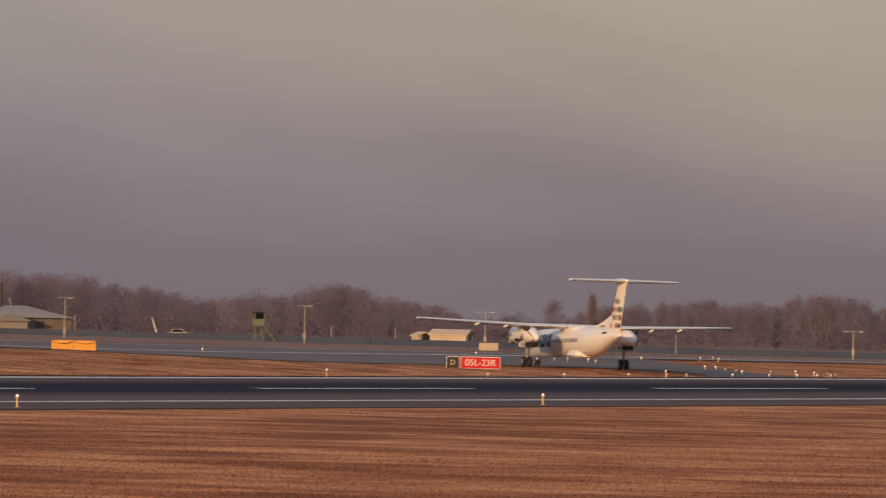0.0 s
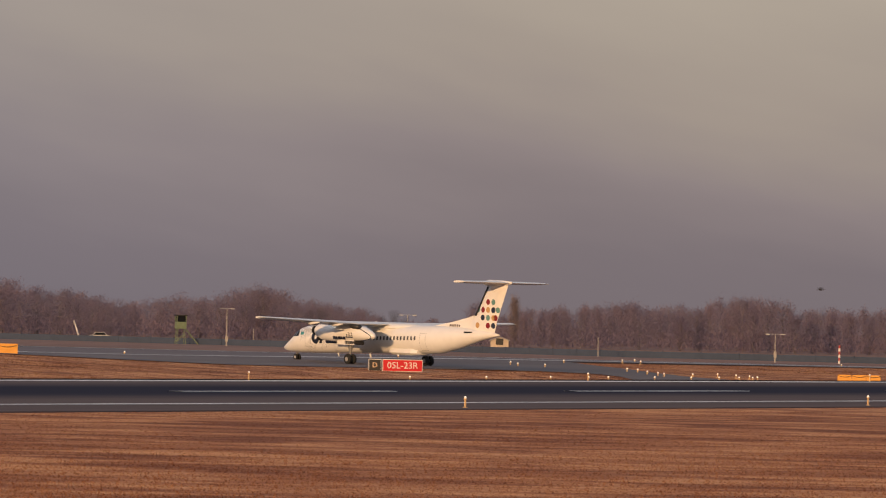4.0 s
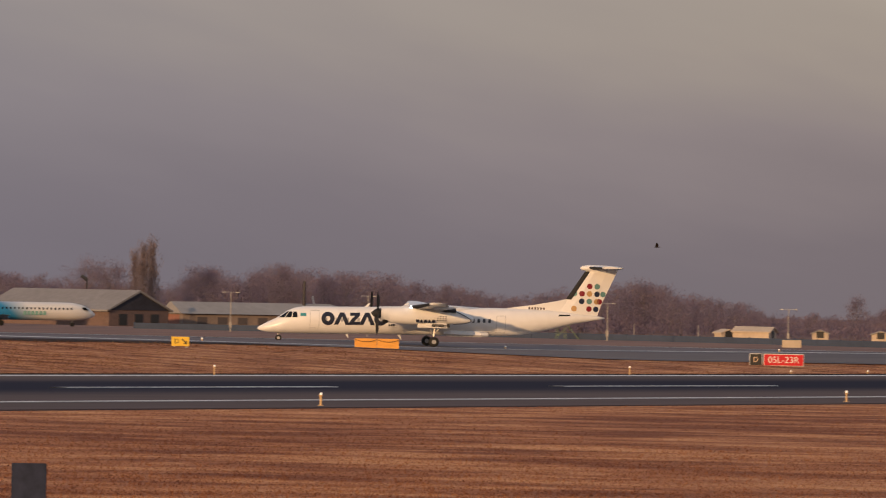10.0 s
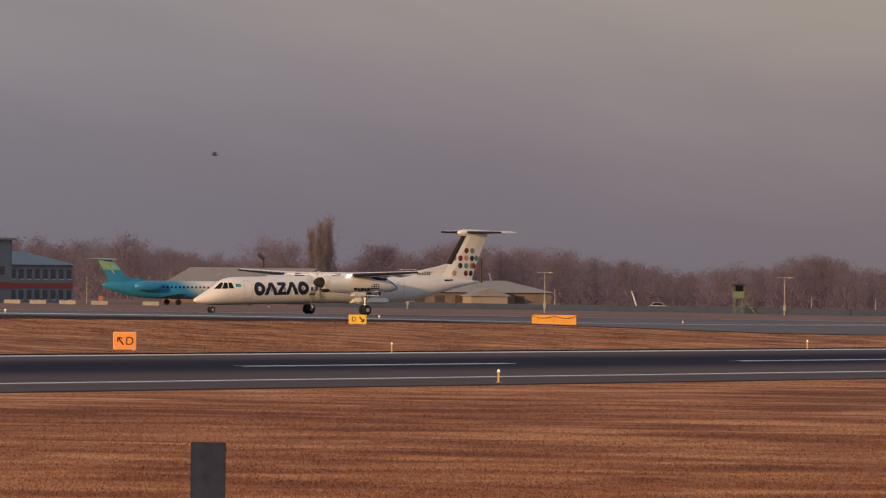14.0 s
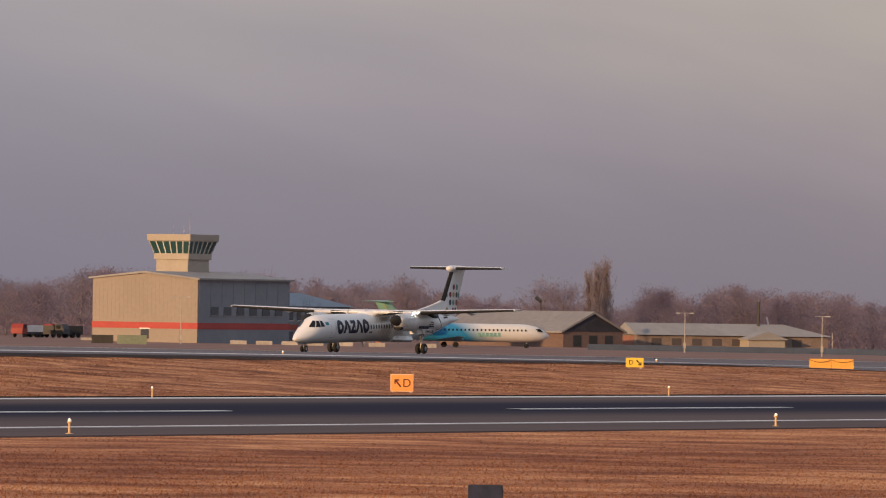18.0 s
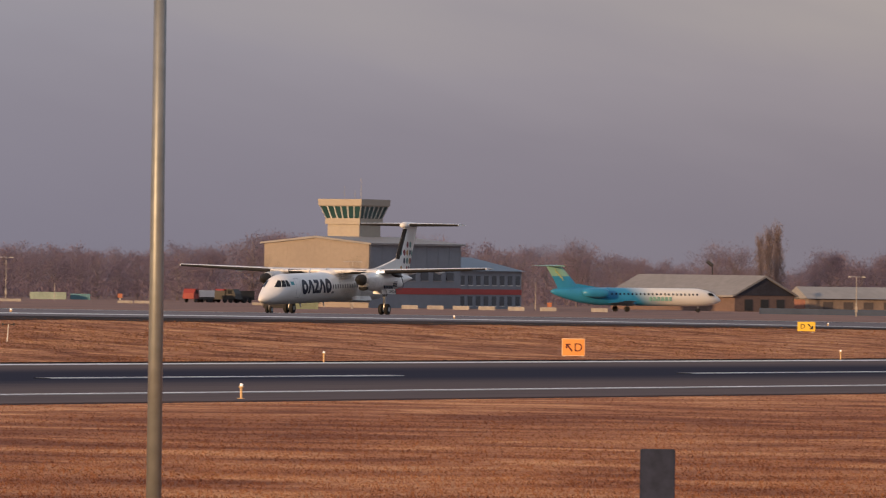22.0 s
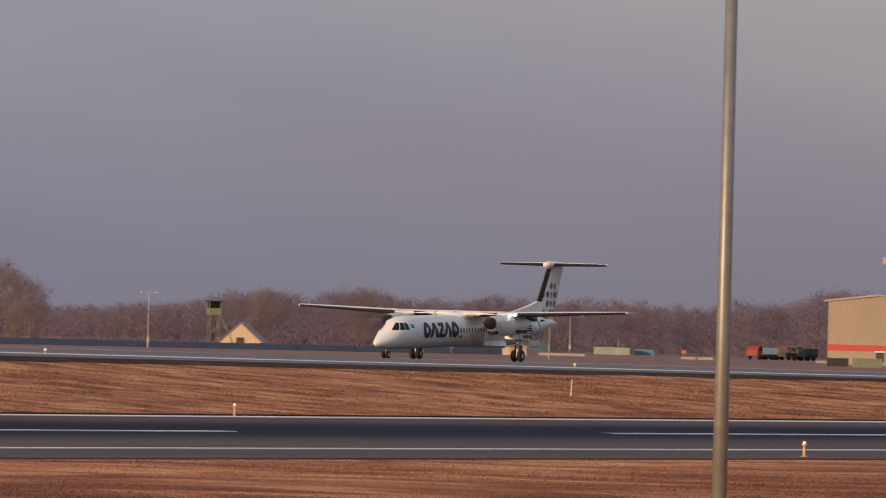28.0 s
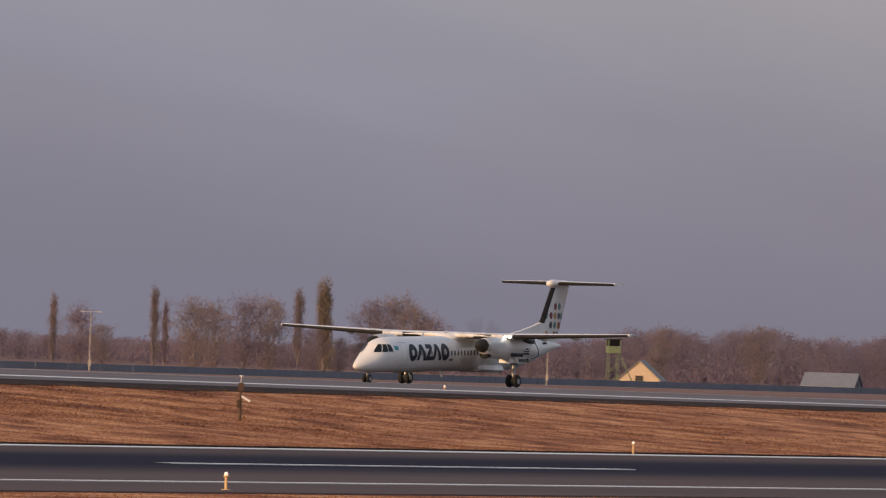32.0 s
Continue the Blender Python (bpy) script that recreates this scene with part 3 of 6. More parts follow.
def slab(x0, x1, z0, z1, cut0=0.0, cut1=0.0):
    """Corners of a mark on the fuselage between two stations and two heights."""
    return [(x0 + cut0, lean(x0, z0)), (x1 + cut1, lean(x1, z0)), (x1, lean(x1, z1)), (x0, lean(x0, z1))]


for s in (-1, 1):
    for k in range(31):
        x = 9.8 - 0.505 * k
        part("cabin_window", patch(slab(x + 0.12, x - 0.12, 1.98, 2.33), s, 2, 2, 0.018 if 4.0 < x < 10.2 else 0.022), M_CABIN if x < 4.0 else M_GREY, body)
    # windscreen: a front, a middle and a side pane between white posts
    for outline in ([(14.10, 2.16), (13.62, 2.18), (13.20, 2.72), (13.30, 2.76)], [(13.54, 2.19), (12.98, 2.22), (12.86, 2.74), (13.12, 2.74)], [(12.90, 2.23), (12.38, 2.25), (12.48, 2.74), (12.78, 2.75)]):
        part("cockpit_window", patch(outline, s, 5, 4, 0.024), M_GLASS, body)
    part("flag_mark", patch([(12.14, 2.38), (11.60, 2.38), (11.60, 2.66), (12.14, 2.66)], s), M_FLAG, body)
    for x0, z0, z1 in ((11.25, 1.35, 2.98), (-6.0, 1.05, 2.62)):
        for q in (slab(x0, x0 - 0.03, z0, z1), slab(x0 - 0.82, x0 - 0.85, z0, z1), slab(x0, x0 - 0.85, z0, z0 + 0.03), slab(x0, x0 - 0.85, z1 - 0.03, z1)):
            part("door_seam", patch(q, s, 2, 5), M_GREY, body)
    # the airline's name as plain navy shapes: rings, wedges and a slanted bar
    for x in (9.60, 4.72):
        bm = B()
        ring_patch(bm, x, lean(x, 2.24), 0.61, 0.22, s)
        part("name_ring", bm, M_NAVY, body, "navy lettering shapes of the airline's name")
    for x in (8.30, 5.98):
        part("name_stroke", patch(slab(x + 0.20, x - 0.16, 1.68, 2.79, 0.54, 0.50), s, 3, 8, 0.026), M_NAVY, body)
        part("name_stroke", patch(slab(x + 0.16, x - 0.20, 1.68, 2.79, -0.50, -0.54), s, 3, 8, 0.027), M_NAVY, body)
    for q in (slab(7.62, 6.66, 1.68, 1.96), slab(7.58, 6.66, 2.51, 2.79), slab(7.10, 6.66, 1.95, 2.53, 0.52, 0.50)):
        part("name_stroke", patch(q, s, 4, 4, 0.026), M_NAVY, body)
    for k in range(3):
        part("name_bar", patch(slab(3.98 - 0.2 * k, 3.83 - 0.2 * k, 1.60, 1.76), s, 1, 2, 0.014), M_NAVY, body)
    for k in range(6):
        x0 = -9.0 - 0.27 * k
        bm = B()
        box(bm, (x0 - 0.17, min(s * 0.10, s * 0.142), 3.76), (x0, max(s * 0.10, s * 0.142), 3.96))
        part("registration_bar", bm, M_REG, plane)
    part("rear_grille", patch([(-11.8, 3.20), (-12.85, 3.26), (-12.85, 3.38), (-11.8, 3.36)], s), M_BLACK, body)

# belly fairing and a blade aerial
bm = B()
loft(bm, [[(x, y * w, 0.0 + z) for y, z in ((-1.15, 1.45), (-1.27, 1.2), (-1.0, 1.0 + (1 - w) * 0.3), (1.0, 1.0 + (1 - w) * 0.3), (1.27, 1.2), (1.15, 1.45), (0.6, 1.9), (-0.6, 1.9))] for x, w in ((-1.2, 0.75), (-1.8, 0.97), (-4.6, 0.97), (-5.3, 0.7))])
part("belly_fairing", bm, M_WHITE, plane)
for x, z, h in ((6.2, 3.42, 0.36), (2.6, 3.74, 0.2)):
    bm = B()
    prism(bm, [(x, z), (x - 0.35, z), (x - 0.55, z + h), (x - 0.42, z + h)], -0.02, 0.02)
    part("aerial", bm, M_WHITE, plane)
for x in (3.1, 8.0):
    bm = B()
    prism(bm, [(x, 1.0), (x - 0.3, 1.0), (x - 0.45, 0.55), (x - 0.35, 0.55)], -0.02, 0.02)
    part("aerial", bm, M_WHITE, plane)

# landing gear
tyre_main, tyre_nose = wheel_mesh(0.46, 0.30), wheel_mesh(0.29, 0.18)
for s in (-1, 1):
    gear = new("main_gear")
    gear.parent = plane
    gear.matrix_basis = pose(0, s * 4.4, 0)
    bm = B()
    rod(bm, (0.05, 0, 0.46), (-0.1, 0, 2.5), 0.10, 0.13, 10)
    rod(bm, (0.0, 0, 1.1), (-1.05, 0, 2.45), 0.06, 0.06)
    rod(bm, (0.0, 0, 0.85), (0.7, 0, 2.3), 0.05, 0.05)
    rod(bm, (0, -0.45, 0.46), (0, 0.45, 0.46), 0.07)
    part("strut", bm, M_STEEL, gear)
    for dy in (-0.27, 0.27):
        w = part("wheel", tyre_main.copy(), M_BLACK, gear, "black twin tyre", pose(0, dy, 0.46), True)
        bm = B()
        rod(bm, (0, -0.17, 0), (0, 0.17, 0), 0.2, n=14)
        part("rim", bm, M_GREY, gear, at=pose(0, dy, 0.46))
    for y0 in (-0.5, 0.46):
        bm = B()
        prism(bm, [(0.9, 2.2), (-1.1, 2.2), (-1.2, 1.75), (0.6, 1.75)], y0, y0 + 0.04)
        part("gear_door", bm, M_WHITE, gear)
gear = new("nose_gear")
gear.parent = plane
gear.matrix_basis = pose(14.05, 0, 0)
bm = B()
rod(bm, (0, 0, 0.29), (0.06, 0, 1.2), 0.07, 0.09)
rod(bm, (0, -0.25, 0.29), (0, 0.25, 0.29), 0.05)
rod(bm, (0, 0, 0.6), (-0.7, 0, 1.15), 0.04)
part("strut", bm, M_STEEL, gear)
for dy in (-0.17, 0.17):
    part("wheel", tyre_nose.copy(), M_BLACK, gear, "small black nose tyre", pose(0, dy, 0.29), True)
bm = B()
box(bm, (-0.75, -0.02, 0.72), (-0.3, 0.02, 1.0), 0.01)
part("gear_door", bm, M_WHITE, gear)
for dy in (-0.27, 0.26):
    bm = B()
    rod(bm, (0, dy, 0.29), (0, dy + 0.01, 0.29), 0.14, n=14)
    part("rim", bm, M_GREY, gear)
M_LAMP = mat("landing_lamp_glow", (1.0, 0.93, 0.82), 0.3, emit=9.0, var=0.0)
bm = B()
rod(bm, (0.16, 0, 0.80), (0.22, 0, 0.80), 0.07, n=12)
part("taxi_light", bm, M_GREY, gear)
for y in (4.75, 5.15):
    bm = B()
    rod(bm, (2.24, y, 3.60), (2.275, y, 3.60), 0.085, n=14)
    part("landing_light", bm, M_LAMP, wing, "glowing landing light")

# ---- by the runways: edge lights, signs, barriers
M_YEL = mat("yellow_sign_face", (0.78, 0.52, 0.05), 0.5, var=0.04, scale=2)
M_PALE_YEL = mat("faded_yellow_letter", (0.72, 0.52, 0.34), 0.5, var=0.04)
M_ORG = mat("orange_yellow_sign_face", (0.82, 0.33, 0.08), 0.5, var=0.04, scale=2)
M_RED = mat("red_sign_face", (0.55, 0.018, 0.024), 0.75, var=0.04, scale=2)
M_CREAM_FRAME = mat("cream_sign_frame", (0.78, 0.55, 0.36), 0.5, var=0.06)
M_RUSTRED = mat("dark_red_brown_letter", (0.10, 0.020, 0.014), 0.6, var=0.06)
M_BLKS = mat("black_sign_face", (0.02, 0.02, 0.02), 0.5, var=0.04)
M_WHT = mat("white_plastic", (0.78, 0.76, 0.72), 0.5, var=0.08, scale=4)
M_BARR = mat("orange_water_barrier", (0.80, 0.36, 0.05), 0.45, var=0.08, scale=3)
M_LIGHTY = mat("cream_lamp_body", (0.72, 0.47, 0.22), 0.5, var=0.1, scale=10)
M_LENS = mat("lit_white_lens", (1.0, 0.93, 0.80), 0.2, emit=0.3, var=0.0)
M_CONCR = mat("weathered_concrete", (0.42, 0.39, 0.35), 0.9, scale=2.0, second=(0.29, 0.27, 0.25), bump=0.3)


def edge_light(x, y, h, label, group, first={}):
    if h not in first:
        t = thing("runway_edge_light", on(x, y, 0, 0.0), label, "runway light", group)
        bm = B()
        rod(bm, (0, 0, -0.1), (0, 0, 0.05), 0.19, 0.16, 14)
        part("base_plate", bm, M_LIGHTY, t)
        bm = B()
        rod(bm, (0, 0, 0.06), (0, 0, h - 0.2), 0.055, 0.05, 10)
        part("stem", bm, M_LIGHTY, t)
        bm = B()
        rod(bm, (0, 0, h - 0.2), (0, 0, h - 0.13), 0.08, 0.11, 12)
        part("collar", bm, M_LIGHTY, t)
        bm = B()
        loft(bm, [[(r * math.cos(k * math.tau / 12), r * math.sin(k * math.tau / 12), z) for k in range(12)] for z, r in ((h - 0.13, 0.070), (h - 0.06, 0.070), (h - 0.02, 0.05), (h, 0.02))])
        part("lens", bm, M_LENS, t, "glowing white lens", smooth=True)
        first[h] = t
        return t
    return copy_thing(first[h], on(x, y))


for k in range(-5, 12):
    edge_light(249.0 + 59.65 * k, 172.0, 0.66, "cream elevated runway edge light on a short stem", "near runway edge lights")
for k in range(-6, 4):
    edge_light(444.0 + 64.4 * k, 256.0, 0.76, "cream elevated runway edge light beside the grass", "inner runway edge lights")
for k in range(-5, 15):
    edge_light(369.7 + 59 * k, 316.5 if k < 4 else 318, 0.34, "small white edge light beside the far runway", "far runway edge lights")
for x, y in ((540.8, 257.6), (555.6, 257.6), (568.6, 257.6), (576.5, 257.6), (580.7, 257.6), (590.7, 257.6), (609.3, 264.8), (598.8, 257.6), (616.1, 264.9), (625.6, 266.5), (605.1, 257.6), (624.1, 264), (609.7, 257.6), (622.3, 261.9), (613.8, 258), (618, 259.3), (640.8, 294.6), (632.7, 290.1), (635.2, 288.4), (670.3, 302.3), (698.2, 308.2), (695.2, 304.8), (628.9, 277.1), (627.5, 275.4), (616.5, 269.6), (612.5, 266.8)):
    edge_light(x, y, 0.42, "small white taxiway edge light", "taxiway edge lights")


def lettering(parent, text, size, x, z, material, y=-0.13):
    cu = bpy.data.curves.new("lettering", "FONT")
    cu.body, cu.size, cu.align_x, cu.align_y, cu.extrude = text, size, "CENTER", "CENTER", 0.006
    tmp = bpy.data.objects.new("lettering", cu)
    scene.collection.objects.link(tmp)
    me = bpy.data.meshes.new_from_object(tmp.evaluated_get(bpy.context.evaluated_depsgraph_get()))
    bpy.data.objects.remove(tmp)
    me.materials.clear()
    me.materials.append(material)
    ob = new("lettering", me)
    ob.parent = parent
    ob.matrix_basis = pose(x, y, z, 90, 0, 0)
    return ob


def panel_part(t, name, x0, x1, z0, z1, face, frame):
    bm = B()
    box(bm, (x0, -0.09, z0), (x1, 0.09, z1), 0.02)
    p = part(name, bm, frame, t)
    bm = B()
    box(bm, (x0 + 0.05, -0.112, z0 + 0.05), (x1 - 0.05, -0.094, z1 - 0.05))
    part("face", bm, face, p)


def sign_legs(t, xs, h):
    for x in xs:
        bm = B()
        rod(bm, (x, 0, -0.2), (x, 0, h), 0.04, n=8)
        part("leg", bm, M_STEEL, t)
        bm = B()
        box(bm, (x - 0.12, -0.12, -0.08), (x + 0.12, 0.12, 0.03))
        part("foot", bm, M_CONCR, t)


SX, SY = 568.3, 272.1
t = thing("runway_holding_sign", on(SX, SY, facing(SX, SY), -0.12), "red and black runway holding sign with white letters, on legs", "airport sign")
panel_part(t, "black_panel", -2.33, -1.22, 0.12, 1.16, M_BLKS, M_WHT)
panel_part(t, "red_panel", -1.12, 2.33, 0.12, 1.16, M_RED, M_WHT)
lettering(t, "D", 0.60, -1.78, 0.63, M_PALE_YEL)
lettering(t, "05L-23R", 0.78, 0.60, 0.63, M_WHT)
sign_legs(t, (-2.1, -1.4, -0.9, 0.6, 2.1), 0.14)

x, y = 513.0, 299.0
t = thing("taxiway_direction_sign", on(x, y, facing(x, y)), "small yellow taxiway sign with a black letter and arrow", "airport sign")
panel_part(t, "panel", -0.72, 0.72, 0.12, 0.88, M_YEL, M_YEL)
lettering(t, "D", 0.54, -0.30, 0.50, M_BLKS)
bm = B()
prism(bm, [(0.10, 0.72), (0.20, 0.72), (0.46, 0.42), (0.46, 0.56), (0.54, 0.56), (0.54, 0.28), (0.26, 0.28), (0.26, 0.36), (0.40, 0.36), (0.10, 0.66)], -0.128, -0.114)
part("arrow", bm, M_BLKS, t)
sign_legs(t, (-0.5, 0.5), 0.14)

x, y = 424.4, 265.7
t = thing("taxiway_direction_sign", on(x, y, facing(x, y)), "orange-yellow taxiway sign with a letter and slanted arrow", "airport sign")
panel_part(t, "panel", -0.79, 0.79, 0.08, 1.28, M_ORG, M_CREAM_FRAME)
lettering(t, "D", 0.80, 0.33, 0.64, M_RUSTRED)
bm = B()
prism(bm, [(-0.52, 0.92), (-0.18, 0.92), (-0.18, 0.82), (-0.34, 0.82), (-0.04, 0.44), (-0.12, 0.36), (-0.42, 0.74), (-0.42, 0.60), (-0.52, 0.60)], -0.128, -0.114)
part("arrow", bm, M_RUSTRED, t)
sign_legs(t, (-0.6, 0.6), 0.1)


def barrier(x, y, w, h, n, label):
    t = thing("traffic_barrier", on(x, y, facing(x, y)), label, "barrier")
    for k in range(n):
        a, b = -w / 2 + w * k / n, -w / 2 + w * (k + 1) / n - 0.03
        bm = B()
        prism(bm, [(-0.32, 0.0), (0.32, 0.0), (0.22, h * 0.45), (0.14, h), (-0.14, h), (-0.22, h * 0.45)], a, b, 0)
        part("segment", bm, M_BARR, t)
    bm = B()
    for k in range(n):
        a = -w / 2 + w * k / n
        for i in range(8):
            u, v = i / 8, (i + 1) / 8
            rod(bm, (a + u * w / n, -0.36, h * (0.92 - 1.0 * u * (1 - u))), (a + v * w / n, -0.36, h * (0.92 - 1.0 * v * (1 - v))), 0.02, n=5)
    part("cable", bm, M_BLACK, t, "black cable hanging along the barrier")
    return t


barrier(555.2, 304.0, 3.85, 0.86, 2, "orange-yellow plastic water barrier with a hanging black cable")
barrier(641, 258.6, 4.05, 0.62, 3, "low row of orange-yellow barriers beside the taxiway")

# taxiway link between the runways, round the end of a grass island
LINK_Y = (256.6, 259.5, 264, 268, 271, 274, 277, 280, 285, 297, 309, 311.5)
LINK_LEFT = (586, 590, 598, 602, 600, 593, 581, 573, 564, 556, 545, 540)
LINK_RIGHT = (610, 613, 616, 620, 625, 629, 634, 639, 648, 665, 686, 690)


def link_sides(y):
    return np.interp(y, LINK_Y, LINK_LEFT), np.interp(y, LINK_Y, LINK_RIGHT)


bm = B()
g = []
for y in span(256.6, 311.5, 60):
    a, b = link_sides(y)
    g.append([bm.verts.new((x, y, land(x, y) + 0.06)) for x in span(float(a), float(b), 16)])
for a, b in zip(g, g[1:]):
    for k in range(16):
        bm.faces.new((a[k], a[k + 1], b[k + 1], b[k]))
part("taxiway", bm, M_CONC, label="grey asphalt taxiway linking the two runways", kind="structure")

# ---- near the camera: lamp pole and board
M_POLE = mat("dull_galvanised_pole", (0.25, 0.265, 0.26), 0.45, metal=0.45, var=0.14, scale=8.0)
px, py = 60 * math.sin(radians(54.695)), 60 * math.cos(radians(54.695))
t = thing("lamp_pole", pose(px, py, land(px, py)), "tall tapered galvanised steel lamp pole", "pole")
bm = B()
rod(bm, (0, 0, 0), (0, 0, 0.9), 0.085, 0.083, 24)
part("base_sleeve", bm, M_POLE, t, smooth=False)
bm = B()
rod(bm, (0, 0, 0.9), (0, 0, 9.5), 0.069, 0.046, 24)
part("shaft", bm, M_POLE, t, smooth=True)
bm = B()
rod(bm, (0, 0, 9.5), (0, 0, 9.6), 0.055, 0.05, 16)
part("cap", bm, M_POLE, t)
bm = B()
for a in (0, 90, 180, 270):
    rod(bm, (0.13 * math.cos(radians(a)), 0.13 * math.sin(radians(a)), 0), (0.13 * math.cos(radians(a)), 0.13 * math.sin(radians(a)), 0.08), 0.015, n=6)
box(bm, (-0.18, -0.18, -0.05), (0.18, 0.18, 0.03))
part("flange", bm, M_STEEL, t)

M_BOARD = mat("dark_blue_grey_board", (0.036, 0.046, 0.082), 0.8, var=0.25, scale=6.0, spec=0.15)
bx, by = 110 * math.sin(radians(58.62)), 110 * math.cos(radians(58.62))
t = thing("field_board", on(bx, by, facing(bx, by)), "dark blue-grey back of a board on a post in dry grass", "board")
bm = B()
box(bm, (-0.262, -0.03, 0.45), (0.262, 0.03, 2.42), 0.01)
part("panel", bm, M_BOARD, t)
for s in (-0.15, 0.15):
    bm = B()
    rod(bm, (s, 0.05, -0.2), (s, 0.05, 2.1), 0.03)
    part("post", bm, M_STEEL, t)

# ---- small posts in the grass between the runways
x, y = 311.7, 282.2
t = thing("wind_sensor_post", on(x, y, facing(x, y)), "rusty post with an instrument box and white arm", "sensor post")
M_RUST = mat("rusty_brown_steel", (0.085, 0.055, 0.042), 0.8, var=0.2, scale=12)
bm = B()
rod(bm, (0, 0, -0.2), (0, 0, 2.2), 0.085, 0.07)
part("post", bm, M_RUST, t)
bm = B()
box(bm, (-0.2, -0.12, 0.75), (-0.03, 0.12, 1.25), 0.02)
part("junction_box", bm, M_RUST, t)
bm = B()
box(bm, (-0.16, -0.12, 1.75), (0.18, 0.12, 2.2), 0.02)
part("instrument_box", bm, M_RUST, t)
bm = B()
rod(bm, (0.05, 0, 1.45), (0.55, -0.05, 1.15), 0.07, 0.06)
part("white_arm", bm, M_WHT, t)
bm = B()
rod(bm, (0, 0, 2.2), (0, 0, 2.6), 0.015)
rod(bm, (-0.1, 0, 2.6), (0.1, 0, 2.6), 0.03)
part("vane", bm, M_WHT, t)
x, y = 382.8, 282.9
t = thing("sensor_post", on(x, y, facing(x, y)), "thin pale post with two small lamp heads", "sensor post")
bm = B()
rod(bm, (0, 0, -0.2), (0.08, 0, 1.15), 0.04, 0.03)
part("post", bm, M_WHT, t)
for s in (-1, 1):
    bm = B()
    rod(bm, (0.08, 0, 1.15), (0.08 + s * 0.36, 0, 1.12), 0.03)
    rod(bm, (0.08 + s * 0.36, 0, 1.05), (0.08 + s * 0.36, 0, 1.22), 0.06)
    part("lamp_head", bm, M_DARK, t)

# ---- far side: fence, poles, towers, buildings


def at_az(az, r):
    return r * math.sin(radians(az)), r * math.cos(radians(az))


# base colours offset the light: paler for the run turned from the sun
M_FENCE_OFF_SUN = mat("blue_grey_fence_off_sun", (0.20, 0.22, 0.26), 0.9, scale=1.0, second=(0.155, 0.172, 0.21))
M_FENCE = mat("blue_grey_fence_in_sun", (0.052, 0.072, 0.118), 0.9, scale=1.0, second=(0.040, 0.056, 0.092))


def fence_run(points, h, label, paint):
    t = thing("perimeter_fence", pose(0, 0, 0), label, "fence")
    first = None
    for (a, ra), (b, rb) in zip(points, points[1:]):
        pa, pb = Vector(at_az(a, ra)), Vector(at_az(b, rb))
        d = pb - pa
        n = max(1, round(d.length / 6.0))
        w = d.length / n
        me = None
        for k in range(n):
            c = pa + d * ((k + 0.5) / n)
            m = on(c.x, c.y, math.degrees(math.atan2(d.y, d.x)))
            if me is None:
                bm = B()
                box(bm, (-w / 2 + 0.08, -0.06, -0.3), (w / 2 - 0.08, 0.06, h))
                ob = part("panel", bm, paint, t, at=m)
                me = ob.data
                bm = B()
                box(bm, (-w / 2 - 0.08, -0.11, -0.3), (-w / 2 + 0.08, 0.11, h + 0.08))
                po = part("post", bm, paint, t, at=m)
            else:
                for nm, src in (("panel", me), ("post", po.data)):
                    o = new(nm, src)
                    o.parent, o.matrix_basis = t, m
    return t


fence_run(((45.2, 1010), (47, 1040), (49.5, 1100), (52.0, 1180), (53.0, 1230)), 0.98, "long blue-grey concrete panel fence before bare trees", M_FENCE_OFF_SUN)
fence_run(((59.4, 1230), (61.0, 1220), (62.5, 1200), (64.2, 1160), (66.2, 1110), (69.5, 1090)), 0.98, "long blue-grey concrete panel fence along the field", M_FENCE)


def mast(az, r, h, heads, label):
    x, y = at_az(az, r)
    t = thing("lamp_mast" if heads else "post", on(x, y, facing(x, y)), label, "lamp mast" if heads else "post")
    bm = B()
    rod(bm, (0, 0, -0.3), (0, 0, h), 0.11 if heads else 0.09, 0.06)
    part("shaft", bm, M_CONCR, t)
    if heads:
        bm = B()
        rod(bm, (-1.2, 0, h), (1.2, 0, h), 0.035)
        part("crossbar", bm, M_GREY, t)
        for s in (-1.1, 1.1) if heads > 1 else (0.9,):
            bm = B()
            box(bm, (s - 0.34, -0.2, h - 0.10), (s + 0.34, 0.2, h + 0.06), 0.03)
            part("lamp_head", bm, M_GREY, t)
        bm = B()
        box(bm, (-0.2, -0.2, 0.7), (0.2, 0.2, 1.6))
        part("switch_box", bm, M_CONCR, t)
    return t


